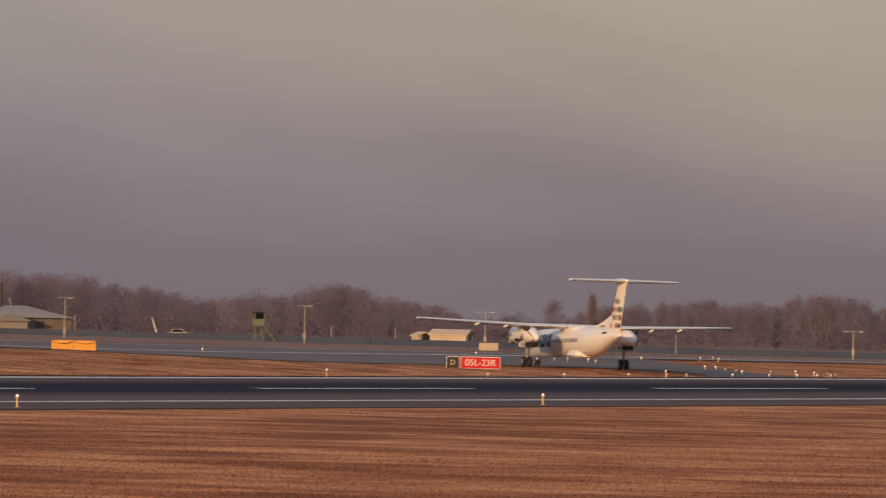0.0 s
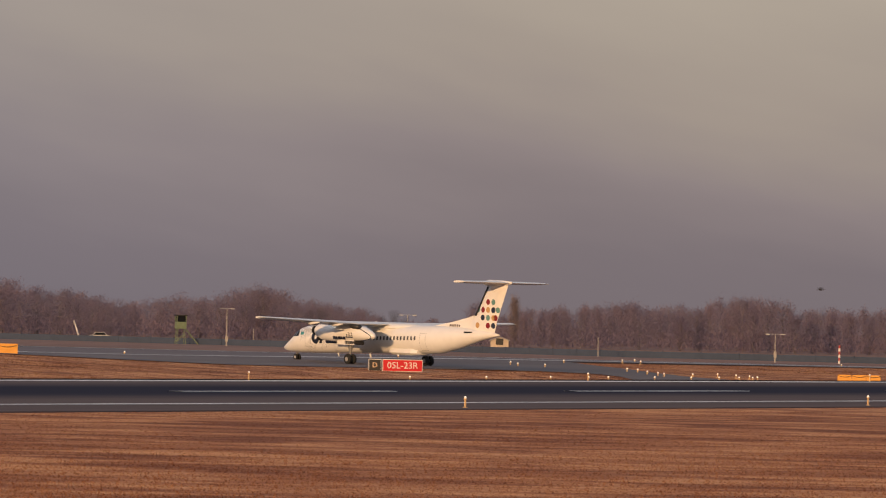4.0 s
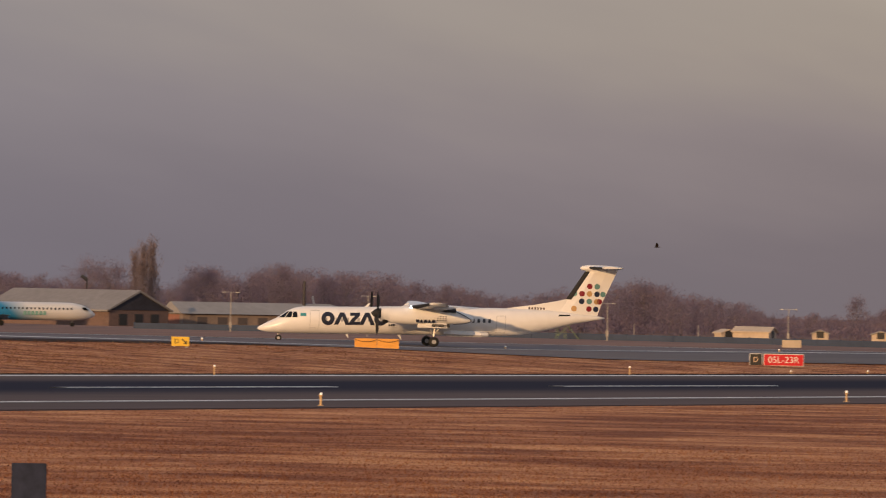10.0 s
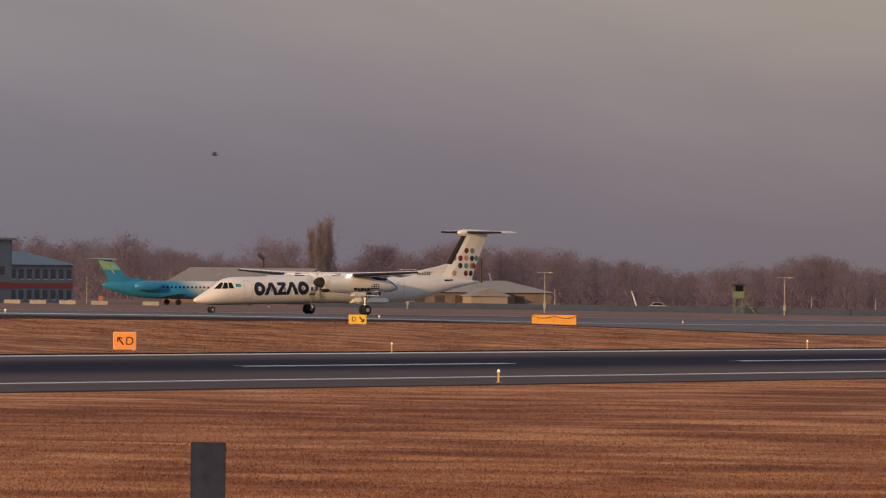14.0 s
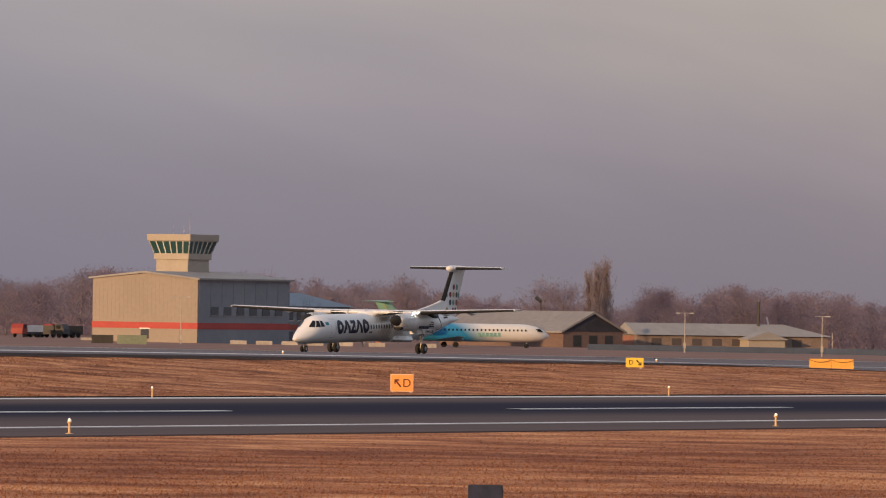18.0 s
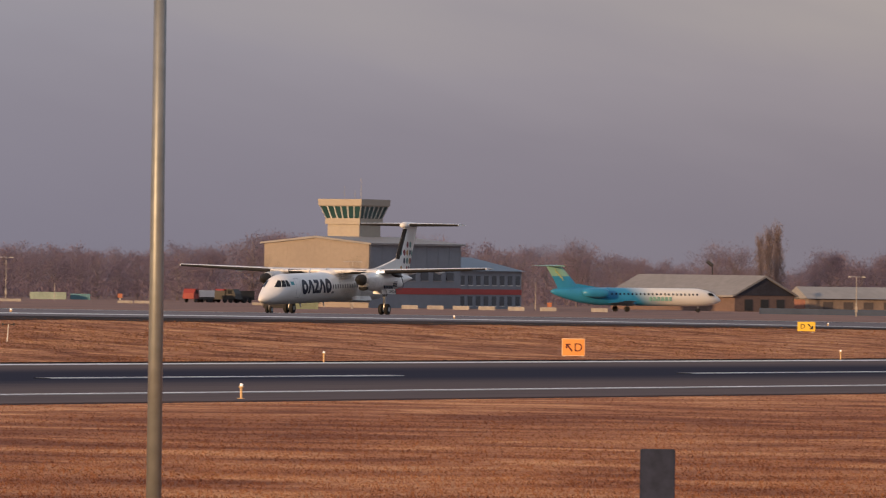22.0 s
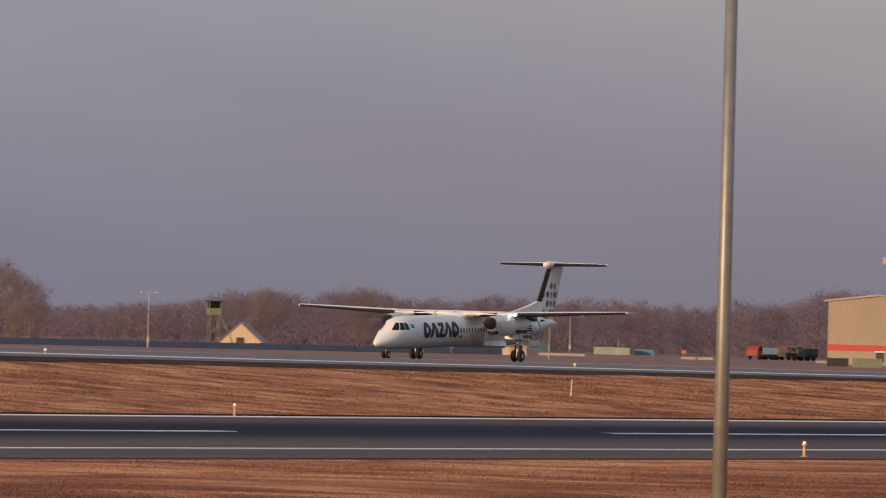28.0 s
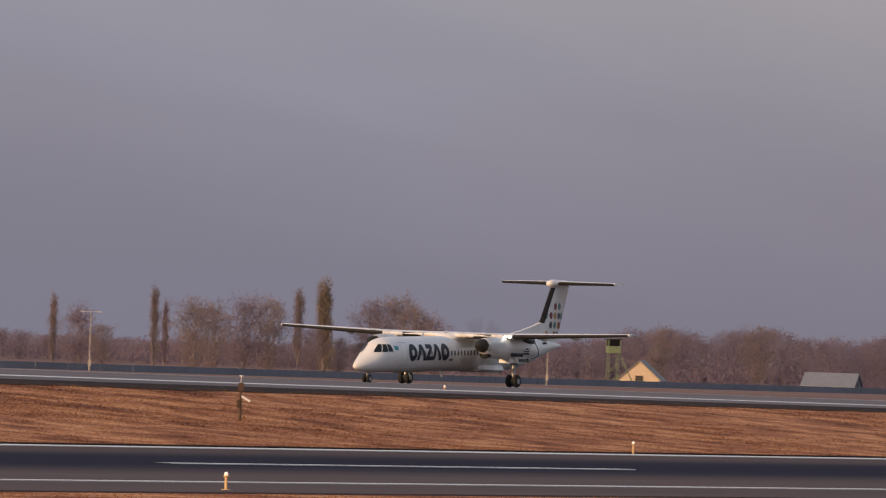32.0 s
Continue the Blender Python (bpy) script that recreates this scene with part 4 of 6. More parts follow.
for az, r, h, heads, label in ((61.22, 1127, 6.2, 1, "pale concrete lamp mast by the fence"), (63.09, 1155, 5.9, 1, "pale concrete lamp mast by the fence"), (60.15, 1183, 6.4, 2, "pale mast with two flood lamps"),
                               (50.23, 1100, 8.3, 2, "tall pale mast with twin flood lamps"), (46.66, 1005, 8.2, 2, "tall pale mast with twin flood lamps"), (53.52, 1400, 7.8, 2, "tall pale mast with twin flood lamps"),
                               (53.36, 1080, 6.8, 0, "slim pale post by the far runway"), (67.37, 1055, 4.1, 2, "short pale mast with two lamps"), (65.99, 1105, 3.0, 0, "thin pale post by the field"),
                               (56.22, 1164, 7.5, 2, "pale mast with twin lamps before the hangar"), (61.3, 1340, 3.4, 0, "pale concrete post by the fence"), (63.3, 1280, 2.6, 0, "pale concrete post by the fence"), (63.8, 1280, 2.5, 0, "pale concrete post by the fence"),
                               (64.5, 1210, 5.6, 2, "pale lamp mast by the beige block"), (53.9, 1300, 3.2, 0, "pale concrete post by the fence"), (49.3, 1250, 3.0, 0, "pale concrete post by the fence"), (57.65, 1240, 4.6, 0, "rusty post by the building")):
    mast(az, r, h, heads, label)

x, y = at_az(61.93, 1240)
t = thing("leaning_post", on(x, y, facing(x, y)), "white leaning post behind the concrete fence", "post")
bm = B()
rod(bm, (0.5, 0, -0.3), (-0.6, 0, 3.1), 0.13, 0.10, 8)
part("shaft", bm, M_WHT, t)
bm = B()
rod(bm, (-0.56, 0, 2.9), (-0.68, 0, 3.35), 0.17, 0.14, 8)
part("head", bm, M_GREY, t)
x, y = at_az(62.11, 1245)
t = thing("parked_car", on(x, y, facing(x, y)), "pale grey car parked behind the concrete fence", "car")
bm = B()
prism(bm, [(-1.9, 0.35), (1.9, 0.35), (1.95, 0.8), (1.1, 0.95), (0.6, 1.45), (-0.9, 1.45), (-1.5, 0.95), (-1.95, 0.85)], -0.8, 0.8)
car = part("body", bm, M_GREY, t)
bm = B()
prism(bm, [(0.95, 0.98), (0.52, 1.38), (-0.82, 1.38), (-1.3, 0.98)], -0.812, 0.812)
part("side_windows", bm, M_GLASS, car)
for wx in (-1.2, 1.2):
    for s in (-1, 1):
        part("wheel", wheel_mesh(0.33, 0.2, 12), M_BLACK, t, at=pose(wx, s * 0.72, 0.33))

M_GREEN = mat("faded_green_paint", (0.19, 0.25, 0.15), 0.7, var=0.15, scale=3)


def watchtower(az, r, h, wide):
    x, y = at_az(az, r)
    t = thing("watchtower", on(x, y, facing(x, y, 12)), "green wooden watchtower on steel legs with a ladder stair", "watchtower")
    t.matrix_basis = t.matrix_basis @ Matrix.Diagonal((wide, wide, 1.0, 1.0))
    for sx in (-1, 1):
        for sy in (-1, 1):
            bm = B()
            rod(bm, (sx * 1.15, sy * 1.15, -0.3), (sx * 0.9, sy * 0.9, h - 2.4), 0.08)
            part("leg", bm, M_GREEN, t)
    for z in (1.6, 3.4):
        for sy in (-1, 1):
            bm = B()
            rod(bm, (-1.1, sy * 1.1, z - 1.2), (1.1, sy * 1.1, z), 0.05)
            part("brace", bm, M_GREEN, t)
    bm = B()
    box(bm, (-1.25, -1.25, h - 2.4), (1.25, 1.25, h - 1.3))
    cab = part("cabin", bm, M_GREEN, t)
    for sx in (-1, 1):
        for sy in (-1, 1):
            bm = B()
            box(bm, (sx * 1.17 - 0.08, sy * 1.17 - 0.08, h - 1.3), (sx * 1.17 + 0.08, sy * 1.17 + 0.08, h - 0.35))
            part("window_post", bm, M_GREEN, t)
    bm = B()
    box(bm, (-1.1, -1.1, h - 1.3), (1.1, 1.1, h - 0.35))
    part("window_band", bm, M_GLASS, t)
    bm = B()
    box(bm, (-1.5, -1.5, h - 0.35), (1.5, 1.5, h - 0.15))
    part("roof", bm, M_DARK, t)
    for s in (-0.45, 0.45):
        bm = B()
        rod(bm, (1.25, s, h - 2.4), (4.6, s, 0), 0.06)
        part("stair_rail", bm, M_GREEN, t)
    for k in range(9):
        bm = B()
        u = (k + 0.5) / 9
        box(bm, (1.25 + 3.35 * u - 0.1, -0.45, (h - 2.4) * (1 - u) - 0.03), (1.25 + 3.35 * u + 0.1, 0.45, (h - 2.4) * (1 - u) + 0.02))
        part("step", bm, M_GREEN, t)


watchtower(62.73, 1190, 4.9, 0.64)
watchtower(50.74, 1150, 7.6, 0.78)

M_BEIGE = mat("beige_corrugated_cladding", (0.365, 0.322, 0.262), 0.6, scale=0.8, second=(0.315, 0.277, 0.225), fine=1.5)
# far shed windows, lightened by haze put into the colour
M_DIM = mat("haze_lightened_glass", (0.095, 0.080, 0.078), 0.5, var=0.1)
M_HANGAR = mat("grey_beige_cladding", (0.285, 0.245, 0.205), 0.6, scale=0.8, second=(0.245, 0.21, 0.178), fine=1.5)
M_STEELBLUE = mat("blue_grey_cladding_and_shade", (0.22, 0.24, 0.27), 0.6, scale=0.8, second=(0.18, 0.20, 0.23))
M_ROOF = mat("pale_metal_roof", (0.30, 0.29, 0.28), 0.7, scale=0.6, second=(0.235, 0.228, 0.22))
M_STRIPE = mat("red_stripe_paint", (0.42, 0.07, 0.06), 0.7, var=0.1)
M_BRICK = mat("red_brown_brick", (0.175, 0.118, 0.100), 0.9, scale=2.0, second=(0.125, 0.086, 0.075))
M_SLATE = mat("grey_slate_roof", (0.26, 0.25, 0.24), 0.8, scale=1.0, second=(0.20, 0.19, 0.185))
M_GREENGLASS = mat("green_tinted_glass", (0.022, 0.066, 0.066), 0.1, var=0.1, spec=0.6)

# window colour raised to paint in the haze before it
M_PANE = mat("haze_lightened_office_glass", (0.060, 0.070, 0.085), 0.25, var=0.15)
HX, HY = 1011.5, 673.4
t = thing("hangar", pose(HX, HY, land(HX, HY)), "beige metal hangar with a red stripe, shaded sides painted blue-grey", "hangar")
bm = B()
prism(bm, [(0, -1.0), (21, -1.0), (21, 10.5), (10.5, 11.5), (0, 10.5)], 0.0, 0.3, 0)
gable = part("gable_wall", bm, M_HANGAR, t)
for k in range(26):
    bm = B()
    u = 0.4 + k * 0.8
    top = 10.4 + 1.0 * (1 - abs(u - 10.5) / 10.5)
    box(bm, (-0.016, u, 3.4), (0.0, u + 0.10, top))
    part("rib", bm, M_HANGAR, gable)
bm = B()
box(bm, (-0.07, -0.05, 2.3), (-0.004, 21.05, 3.35))
part("red_stripe", bm, M_STRIPE, gable)
# the long side's shade is put into its blue-grey colour
bm = B()
box(bm, (0.3, 0.0, -1.0), (28, 0.3, 10.5))
side = part("side_wall", bm, M_STEELBLUE, t)
bm = B()
box(bm, (0.0, -0.07, 2.3), (28, -0.004, 3.35))
part("red_stripe", bm, M_STRIPE, side)
for k in range(6):
    bm = B()
    box(bm, (4 + k * 3.9, -0.09, 4.6), (6.2 + k * 3.9, -0.004, 6.0))
    w = part("window", bm, M_PANE, side)
    bm = B()
    box(bm, (3.9 + k * 3.9, -0.12, 4.45), (6.3 + k * 3.9, -0.095, 4.6))
    part("sill", bm, M_ROOF, side)
for k in range(9):
    bm = B()
    box(bm, (0.5 + k * 3.4, -0.04, 6.2), (0.62 + k * 3.4, -0.0, 10.4))
    part("rib", bm, M_STEELBLUE, side)
bm = B()
box(bm, (0.3, 20.7, -1.0), (28, 21, 10.5))
part("back_wall", bm, M_STEELBLUE, t)
bm = B()
box(bm, (27.7, 0.3, -1.0), (28, 20.7, 10.5))
part("end_wall", bm, M_STEELBLUE, t)
bm = B()
prism(bm, [(-0.6, 10.45), (10.5, 11.52), (21.6, 10.45), (21.6, 10.75), (10.5, 11.85), (-0.6, 10.75)], -0.4, 28.5, 0)
part("roof", bm, M_ROOF, t)
bm = B()
box(bm, (-0.08, 9.6, 0.6), (-0.004, 11.2, 2.2))
d = part("door", bm, M_PANE, gable, "glazed door with a pale frame")
bm = B()
box(bm, (-0.12, 9.4, 2.2), (-0.004, 11.4, 2.4))
part("lintel", bm, M_WHT, gable)
bm = B()
box(bm, (-0.1, 3.5, -0.6), (-0.004, 6.5, 2.0))
part("gate", bm, M_HANGAR, gable)

t = thing("office_annex", pose(HX + 28, HY + 2.5, land(HX, HY)), "two-storey blue-grey office annex with rows of windows", "building")
bm = B()
box(bm, (0.05, 0, -1.2), (23, 14, 6.3))
w = part("wall_block", bm, M_STEELBLUE, t)
bm = B()
box(bm, (0.05, -0.07, 2.3), (23, -0.004, 3.2))
part("red_stripe", bm, M_STRIPE, w)
bm = B()
loft(bm, [[(-0.2, -0.6, 6.3), (23.6, -0.6, 6.3), (23.6, 14.6, 6.3), (-0.2, 14.6, 6.3)], [(-0.2, 6.5, 8.6), (17, 6.5, 8.6), (17, 7.5, 8.6), (-0.2, 7.5, 8.6)]])
part("roof", bm, mat("blue_grey_roof", (0.16, 0.20, 0.24), 0.5, var=0.1), t)
for k in range(9):
    for z in (0.4, 3.9):
        bm = B()
        box(bm, (1.2 + k * 2.5, -0.06, z), (2.5 + k * 2.5, -0.003, z + 1.6))
        wd = part("window", bm, M_PANE, w)
        bm = B()
        box(bm, (1.1 + k * 2.5, -0.1, z - 0.12), (2.6 + k * 2.5, -0.065, z))
        part("sill", bm, M_WHT, w)

TX, TY = 1027.4, 687.1
t = thing("control_tower", pose(TX, TY, land(HX, HY)), "concrete control tower with slanted green cab windows", "control tower")
bm = B()
box(bm, (-3.2, -3.2, -1), (3.2, 3.2, 13.9))
part("shaft", bm, M_BEIGE, t)
bm = B()
box(bm, (-3.5, -3.5, 13.9), (3.5, 3.5, 14.9))
part("collar", bm, M_BEIGE, t)


def square_ring(h, z):
    return [(-h, -h, z), (h, -h, z), (h, h, z), (-h, h, z)]


bm = B()
loft(bm, [square_ring(3.35, 14.9), square_ring(4.05, 16.9)])
part("cab_glazing", bm, M_GREENGLASS, t, "green-tinted outward-leaning windows")
for k in range(7):
    u = -1 + 2 * k / 6
    for s, ax in ((-1, 0), (1, 0), (-1, 1), (1, 1)):
        bm = B()
        lo, hi = (3.4 * u, s * 3.4, 14.9), (4.1 * u, s * 4.1, 16.9)
        if ax:
            lo, hi = (lo[1], lo[0], lo[2]), (hi[1], hi[0], hi[2])
        rod(bm, lo, hi, 0.10, n=4)
        part("mullion", bm, M_WHT, t)
bm = B()
loft(bm, [square_ring(4.2, 16.9), square_ring(4.35, 17.1), square_ring(4.4, 18.1)])
part("roof_band", bm, M_BEIGE, t)
for x, y, h in ((-3, 0, 2.2), (0.5, -1, 3.6), (3.2, 2, 1.6)):
    bm = B()
    rod(bm, (x, y, 18.1), (x, y, 18.1 + h), 0.05, 0.02, 6)
    part("antenna", bm, M_STEEL, t)

# barn with a slate roof; the gable's shade is put into its dark colour
bx, by = at_az(58.95, 1330)
t = thing("barn", pose(bx, by, land(bx, by), 0, 0, -104.7), "old brick barn with a wide grey slate roof", "barn")
bm = B()
box(bm, (-16, -7.5, -1), (16, 7.5, 2.9))
w = part("wall_block", bm, M_BRICK, t)
bm = B()
prism(bm, [(-8.3, 2.6), (0, 6.1), (8.3, 2.6), (8.3, 2.9), (0, 6.5), (-8.3, 2.9)], -16.6, 16.4, 0)
part("roof", bm, M_SLATE, t)
bm = B()
prism(bm, [(-7.6, 2.9), (7.6, 2.9), (0, 6.0)], 15.7, 16.1, 0)
part("gable", bm, mat("shade_painted_gable", (0.042, 0.042, 0.056), 0.9, var=0.2), t, "gable with its shade painted dark")
for k in range(3):
    bm = B()
    box(bm, (16.0, -5 + k * 4, 0.2), (16.06, -3 + k * 4, 2.2))
    part("door", bm, M_DARK, w)
bm = B()
rod(bm, (2, 0.5, 6.3), (2, 0.5, 8.4), 0.12, n=6)
rod(bm, (2, 0.5, 8.2), (1.0, 0.2, 8.9), 0.35, n=6)
part("siren", bm, M_DARK, t)

sx, sy = at_az(60.45, 1370)
t = thing("long_shed", pose(sx, sy, land(sx, sy), 0, 0, -33), "long low shed with a pale metal roof and brick end", "shed")
bm = B()
box(bm, (-20, -4, -1), (20, 4, 2.6))
w = part("wall_block", bm, mat("weathered_brown_render", (0.26, 0.205, 0.170), 0.9, scale=1.5, second=(0.18, 0.142, 0.122)), t)
bm = B()
loft(bm, [[(-20.6, -4.7, 2.5), (20.8, -4.7, 2.5), (20.8, 4.7, 2.5), (-20.6, 4.7, 2.5)], [(-20.6, -0.1, 4.7), (12.5, -0.1, 4.7), (12.5, 0.1, 4.7), (-20.6, 0.1, 4.7)]])
part("roof", bm, M_ROOF, t)
bm = B()
box(bm, (-20.08, -2.6, -0.2), (-20.0, 2.4, 2.3))
part("brick_infill", bm, mat("orange_red_brick", (0.33, 0.150, 0.105), 0.9, scale=2.0, second=(0.22, 0.11, 0.085)), w)
for k in range(8):
    bm = B()
    box(bm, (-17 + k * 4.2, -4.07, 0.6), (-15 + k * 4.2, -4.0, 1.9))
    part("window", bm, M_DIM, w)
bm = B()
rod(bm, (7, -0.6, 4.2), (7, -0.6, 8.9), 0.28, 0.24, 10)
part("chimney", bm, M_DARK, t)
bm = B()
rod(bm, (10.2, 1.2, 4.2), (9.7, 1.2, 6.1), 0.14, 0.17, 8)
part("vent_pipe", bm, M_WHT, t, "white leaning vent pipe")
bm = B()
prism(bm, [(1.0, 2.0), (5.2, 3.4), (9.4, 2.0), (9.4, 1.8), (1.0, 1.8)], -8, -3.9)
part("porch_roof", bm, M_ROOF, t)
bm = B()
box(bm, (1.4, -7.6, -1), (9, -4, 1.8))
part("porch", bm, M_BEIGE, t)


def hut(az, r, w, d, h, roof_h, turn, wall, roof, name, label, cat):
    x, y = at_az(az, r)
    t = thing(name, on(x, y, facing(x, y, turn)), label, cat)
    bm = B()
    prism(bm, [(-w / 2, -1), (w / 2, -1), (w / 2, h), (0, h + roof_h), (-w / 2, h)], -d / 2, d / 2)
    wl_ = part("wall_block", bm, wall, t)
    for s in (-1, 1):
        bm = B()
        prism(bm, [(s * (w / 2 + 0.3), h - 0.3 * roof_h / (w / 2)), (0, h + roof_h + 0.02), (0, h + roof_h + 0.22), (s * (w / 2 + 0.3), h + 0.2 - 0.3 * roof_h / (w / 2))], -d / 2 - 0.3, d / 2 + 0.3)
        part("roof_slope", bm, roof, t)
    bm = B()
    box(bm, (-0.7, -d / 2 - 0.06, h * 0.35), (0.7, -d / 2 - 0.003, h * 0.35 + 1.2))
    part("window", bm, M_DARK, wl_)
    return t


# distant grey metal, with the haze tinted into its base colour
M_HAZY_METAL = mat("haze_blue_grey_metal", (0.20, 0.215, 0.25), 0.6, scale=1.2, second=(0.15, 0.165, 0.20))
M_CREAM = mat("cream_plaster", (0.55, 0.46, 0.35), 0.8, scale=1.5, second=(0.45, 0.37, 0.28))
hut(50.97, 1300, 7.4, 9, 0.7, 3.3, -6, M_CREAM, M_SLATE, "house", "cream gabled house behind the fence", "house")
hut(52.45, 1335, 7.0, 9.5, 0.7, 2.2, 78, M_HAZY_METAL, M_HAZY_METAL, "shed", "grey metal-roofed shed among bare trees", "shed")
hut(53.09, 1222, 3.0, 3.6, 1.45, 0.35, 20, M_CREAM, M_ROOF, "kiosk", "small cream kiosk with a flat roof", "hut")
hut(64.24, 1280, 4.2, 6.6, 1.55, 0.75, 72, M_CREAM, M_CREAM, "shed", "long low sunlit cream shed behind the fence", "shed")
hut(64.01, 1290, 2.8, 3.0, 1.25, 0.5, 25, M_CREAM, M_CREAM, "shed", "small sunlit cream shed behind the fence", "shed")
hut(64.75, 1380, 3.0, 4.0, 1.2, 0.6, 0, M_CREAM, M_ROOF, "hut", "small sunlit cream hut behind the fence", "hut")
hut(65.22, 1390, 3.4, 4.0, 1.2, 0.6, 0, M_CREAM, M_ROOF, "hut", "small sunlit cream hut behind the fence", "hut")


def crate(az, r, w, d, h, material, name, label, cat, turn=0):
    x, y = at_az(az, r)
    t = thing(name, on(x, y, facing(x, y, turn)), label, cat)
    bm = B()
    box(bm, (-w / 2, -d / 2, -0.2), (w / 2, d / 2, h), 0.04)
    part("body", bm, material, t)
    for k in range(int(w / 0.6)):
        bm = B()
        box(bm, (-w / 2 + 0.25 + k * 0.6, -d / 2 - 0.05, 0.15), (-w / 2 + 0.4 + k * 0.6, -d / 2 - 0.003, h - 0.15))
        part("rib", bm, material, t)
    return t


crate(64.53, 1075, 2.8, 1.2, 1.1, M_CREAM, "concrete_block", "beige concrete block on the field", "block")
crate(53.28, 1420, 4.0, 2.4, 2.1, mat("teal_container_paint", (0.10, 0.22, 0.25), 0.6), "container", "teal steel container on the field", "container")
crate(55.61, 1150, 3.4, 2.4, 1.3, M_DARK, "container", "dark low steel container by the hangar", "container")
crate(55.84, 1135, 4.6, 2.4, 1.4, mat("olive_container_paint", (0.20, 0.24, 0.17), 0.7), "container", "olive green container by the hangar", "container")
for az in (56.67, 56.87, 57.07, 57.27, 57.5, 57.75, 58.15):
    crate(az, 1200, 2.7, 0.8, 0.62, M_CONCR, "concrete_block", "pale concrete block on the apron edge", "block")


for az in (53.34, 53.46, 53.58, 54.45, 54.58, 55.5):
    crate(az, 1250, 2.6, 0.8, 0.45, M_CONCR, "concrete_block", "pale concrete block on the apron edge", "block")
M_BOARD_ORANGE = mat("faded_orange_board", (0.42, 0.16, 0.09), 0.7, var=0.1)
for az, r, z in ((57.76, 1235, 0.55), (54.41, 1290, 0.75)):
    x, y = at_az(az, r)
    t = thing("warning_board", on(x, y, facing(x, y)), "small square orange warning board on a post", "sign")
    bm = B()
    rod(bm, (0, 0, -0.2), (0, 0, z + 0.4), 0.05)
    part("post", bm, M_STEEL, t)
    bm = B()
    box(bm, (-0.4, -0.08, z), (0.4, -0.055, z + 0.75), 0.008)
    part("face", bm, M_BOARD_ORANGE, t)


def lorry(az, r, cab, load, label, turn):
    x, y = at_az(az, r)
    t = thing("lorry", on(x, y, facing(x, y, turn)), label, "lorry")
    bm = B()
    box(bm, (-2.6, -1.1, 0.6), (3.6, 1.1, 1.0))
    part("chassis", bm, M_DARK, t)
    bm = B()
    prism(bm, [(-4.4, 0.7), (-2.5, 0.7), (-2.5, 2.5), (-3.8, 2.5), (-4.3, 1.7)], -1.15, 1.15)
    c = part("cab", bm, cab, t)
    for s in (-1, 1):
        bm = B()
        box(bm, (-3.7, min(s * 1.152, s * 1.17), 1.65), (-2.8, max(s * 1.152, s * 1.17), 2.3))
        part("side_window", bm, M_GLASS, c)
    bm = B()
    box(bm, (-2.3, -1.2, 1.0), (3.6, 1.2, 2.2), 0.05)
    part("load_bed", bm, load, t)
    for wx in (-3.3, 1.4, 2.6):
        for s in (-1, 1):
            part("wheel", wheel_mesh(0.5, 0.3, 14), M_BLACK, t, at=pose(wx, s * 0.95, 0.5))
    return t


M_TRUCK = mat("red_truck_paint", (0.27, 0.04, 0.03), 0.6, var=0.15)
lorry(55.03, 1330, M_TRUCK, M_WHT, "red and white fire lorry, parked on the field", 62)
lorry(55.17, 1340, M_DARK, M_DARK, "dark tipper lorry, parked on the field", 150)
lorry(55.31, 1345, M_TRUCK, M_DARK, "red lorry with a dark bed, parked on the field", 40)
crate(53.85, 1380, 6.8, 2.4, 1.35, mat("pale_green_container_paint", (0.30, 0.38, 0.33), 0.6, var=0.15), "container", "pale green weathered container on the field", "container")
crate(54.10, 1385, 3.8, 2.4, 1.1, mat("teal_blue_container_paint", (0.12, 0.26, 0.31), 0.6, var=0.15), "container", "low teal container on the field", "container")
for az in (67.87, 68.33):
    x, y = at_az(az, 1070)
    t = thing("marker_post", on(x, y), "red and white banded marker post", "marker post")
    for k in range(6):
        bm = B()
        rod(bm, (0, 0, k * 0.45 - (0.2 if k == 0 else 0)), (0, 0, k * 0.45 + 0.45), 0.14, n=10)
        part("band", bm, M_STRIPE if k % 2 else M_WHT, t)

# ---- the parked jet: x ahead, y to its left, z up
M_TEAL = mat("teal_aircraft_paint", (0.032, 0.235, 0.43), 0.35, var=0.1, scale=0.6)
M_AQUA = mat("green_tail_paint", (0.24, 0.46, 0.38), 0.35, var=0.15, scale=0.8)
jx, jy = 1048.3, 648.7
jet = thing("parked_jet", on(jx + 1.36, jy - 0.88, -33) @ Matrix.Diagonal((0.92, 0.92, 0.92, 1.0)), "parked white and teal twin-jet airliner with a green tail", "airliner")
JF = ((20.2, 2.2, 0.05, 0.05), (19.8, 2.25, 0.45, 0.45), (18.8, 2.4, 0.95, 0.95), (17.3, 2.6, 1.4, 1.4), (15.5, 2.7, 1.6, 1.62), (14.0, 2.72, 1.65, 1.65), (5.5, 2.72, 1.65, 1.65), (3.6, 2.72, 1.65, 1.65), (-5.0, 2.75, 1.62, 1.62), (-8.5, 2.95, 1.35, 1.4), (-11.5, 3.25, 0.9, 0.95), (-13.6, 3.5, 0.4, 0.5), (-14.2, 3.55, 0.1, 0.15))
M_LIVERY = mat("white_to_teal_livery", (0.032, 0.235, 0.43), 0.35, var=0.1, scale=0.6)
t, nd, b = nodes_of(M_LIVERY)
tco, sp, mr, mx = nd("ShaderNodeTexCoord"), nd("ShaderNodeSeparateXYZ"), nd("ShaderNodeMapRange"), nd("ShaderNodeMixRGB")
t.links.new(tco.outputs["Object"], sp.inputs[0])
lean = nd("ShaderNodeMath")
lean.operation, lean.inputs[1].default_value = "MULTIPLY_ADD", 1.3
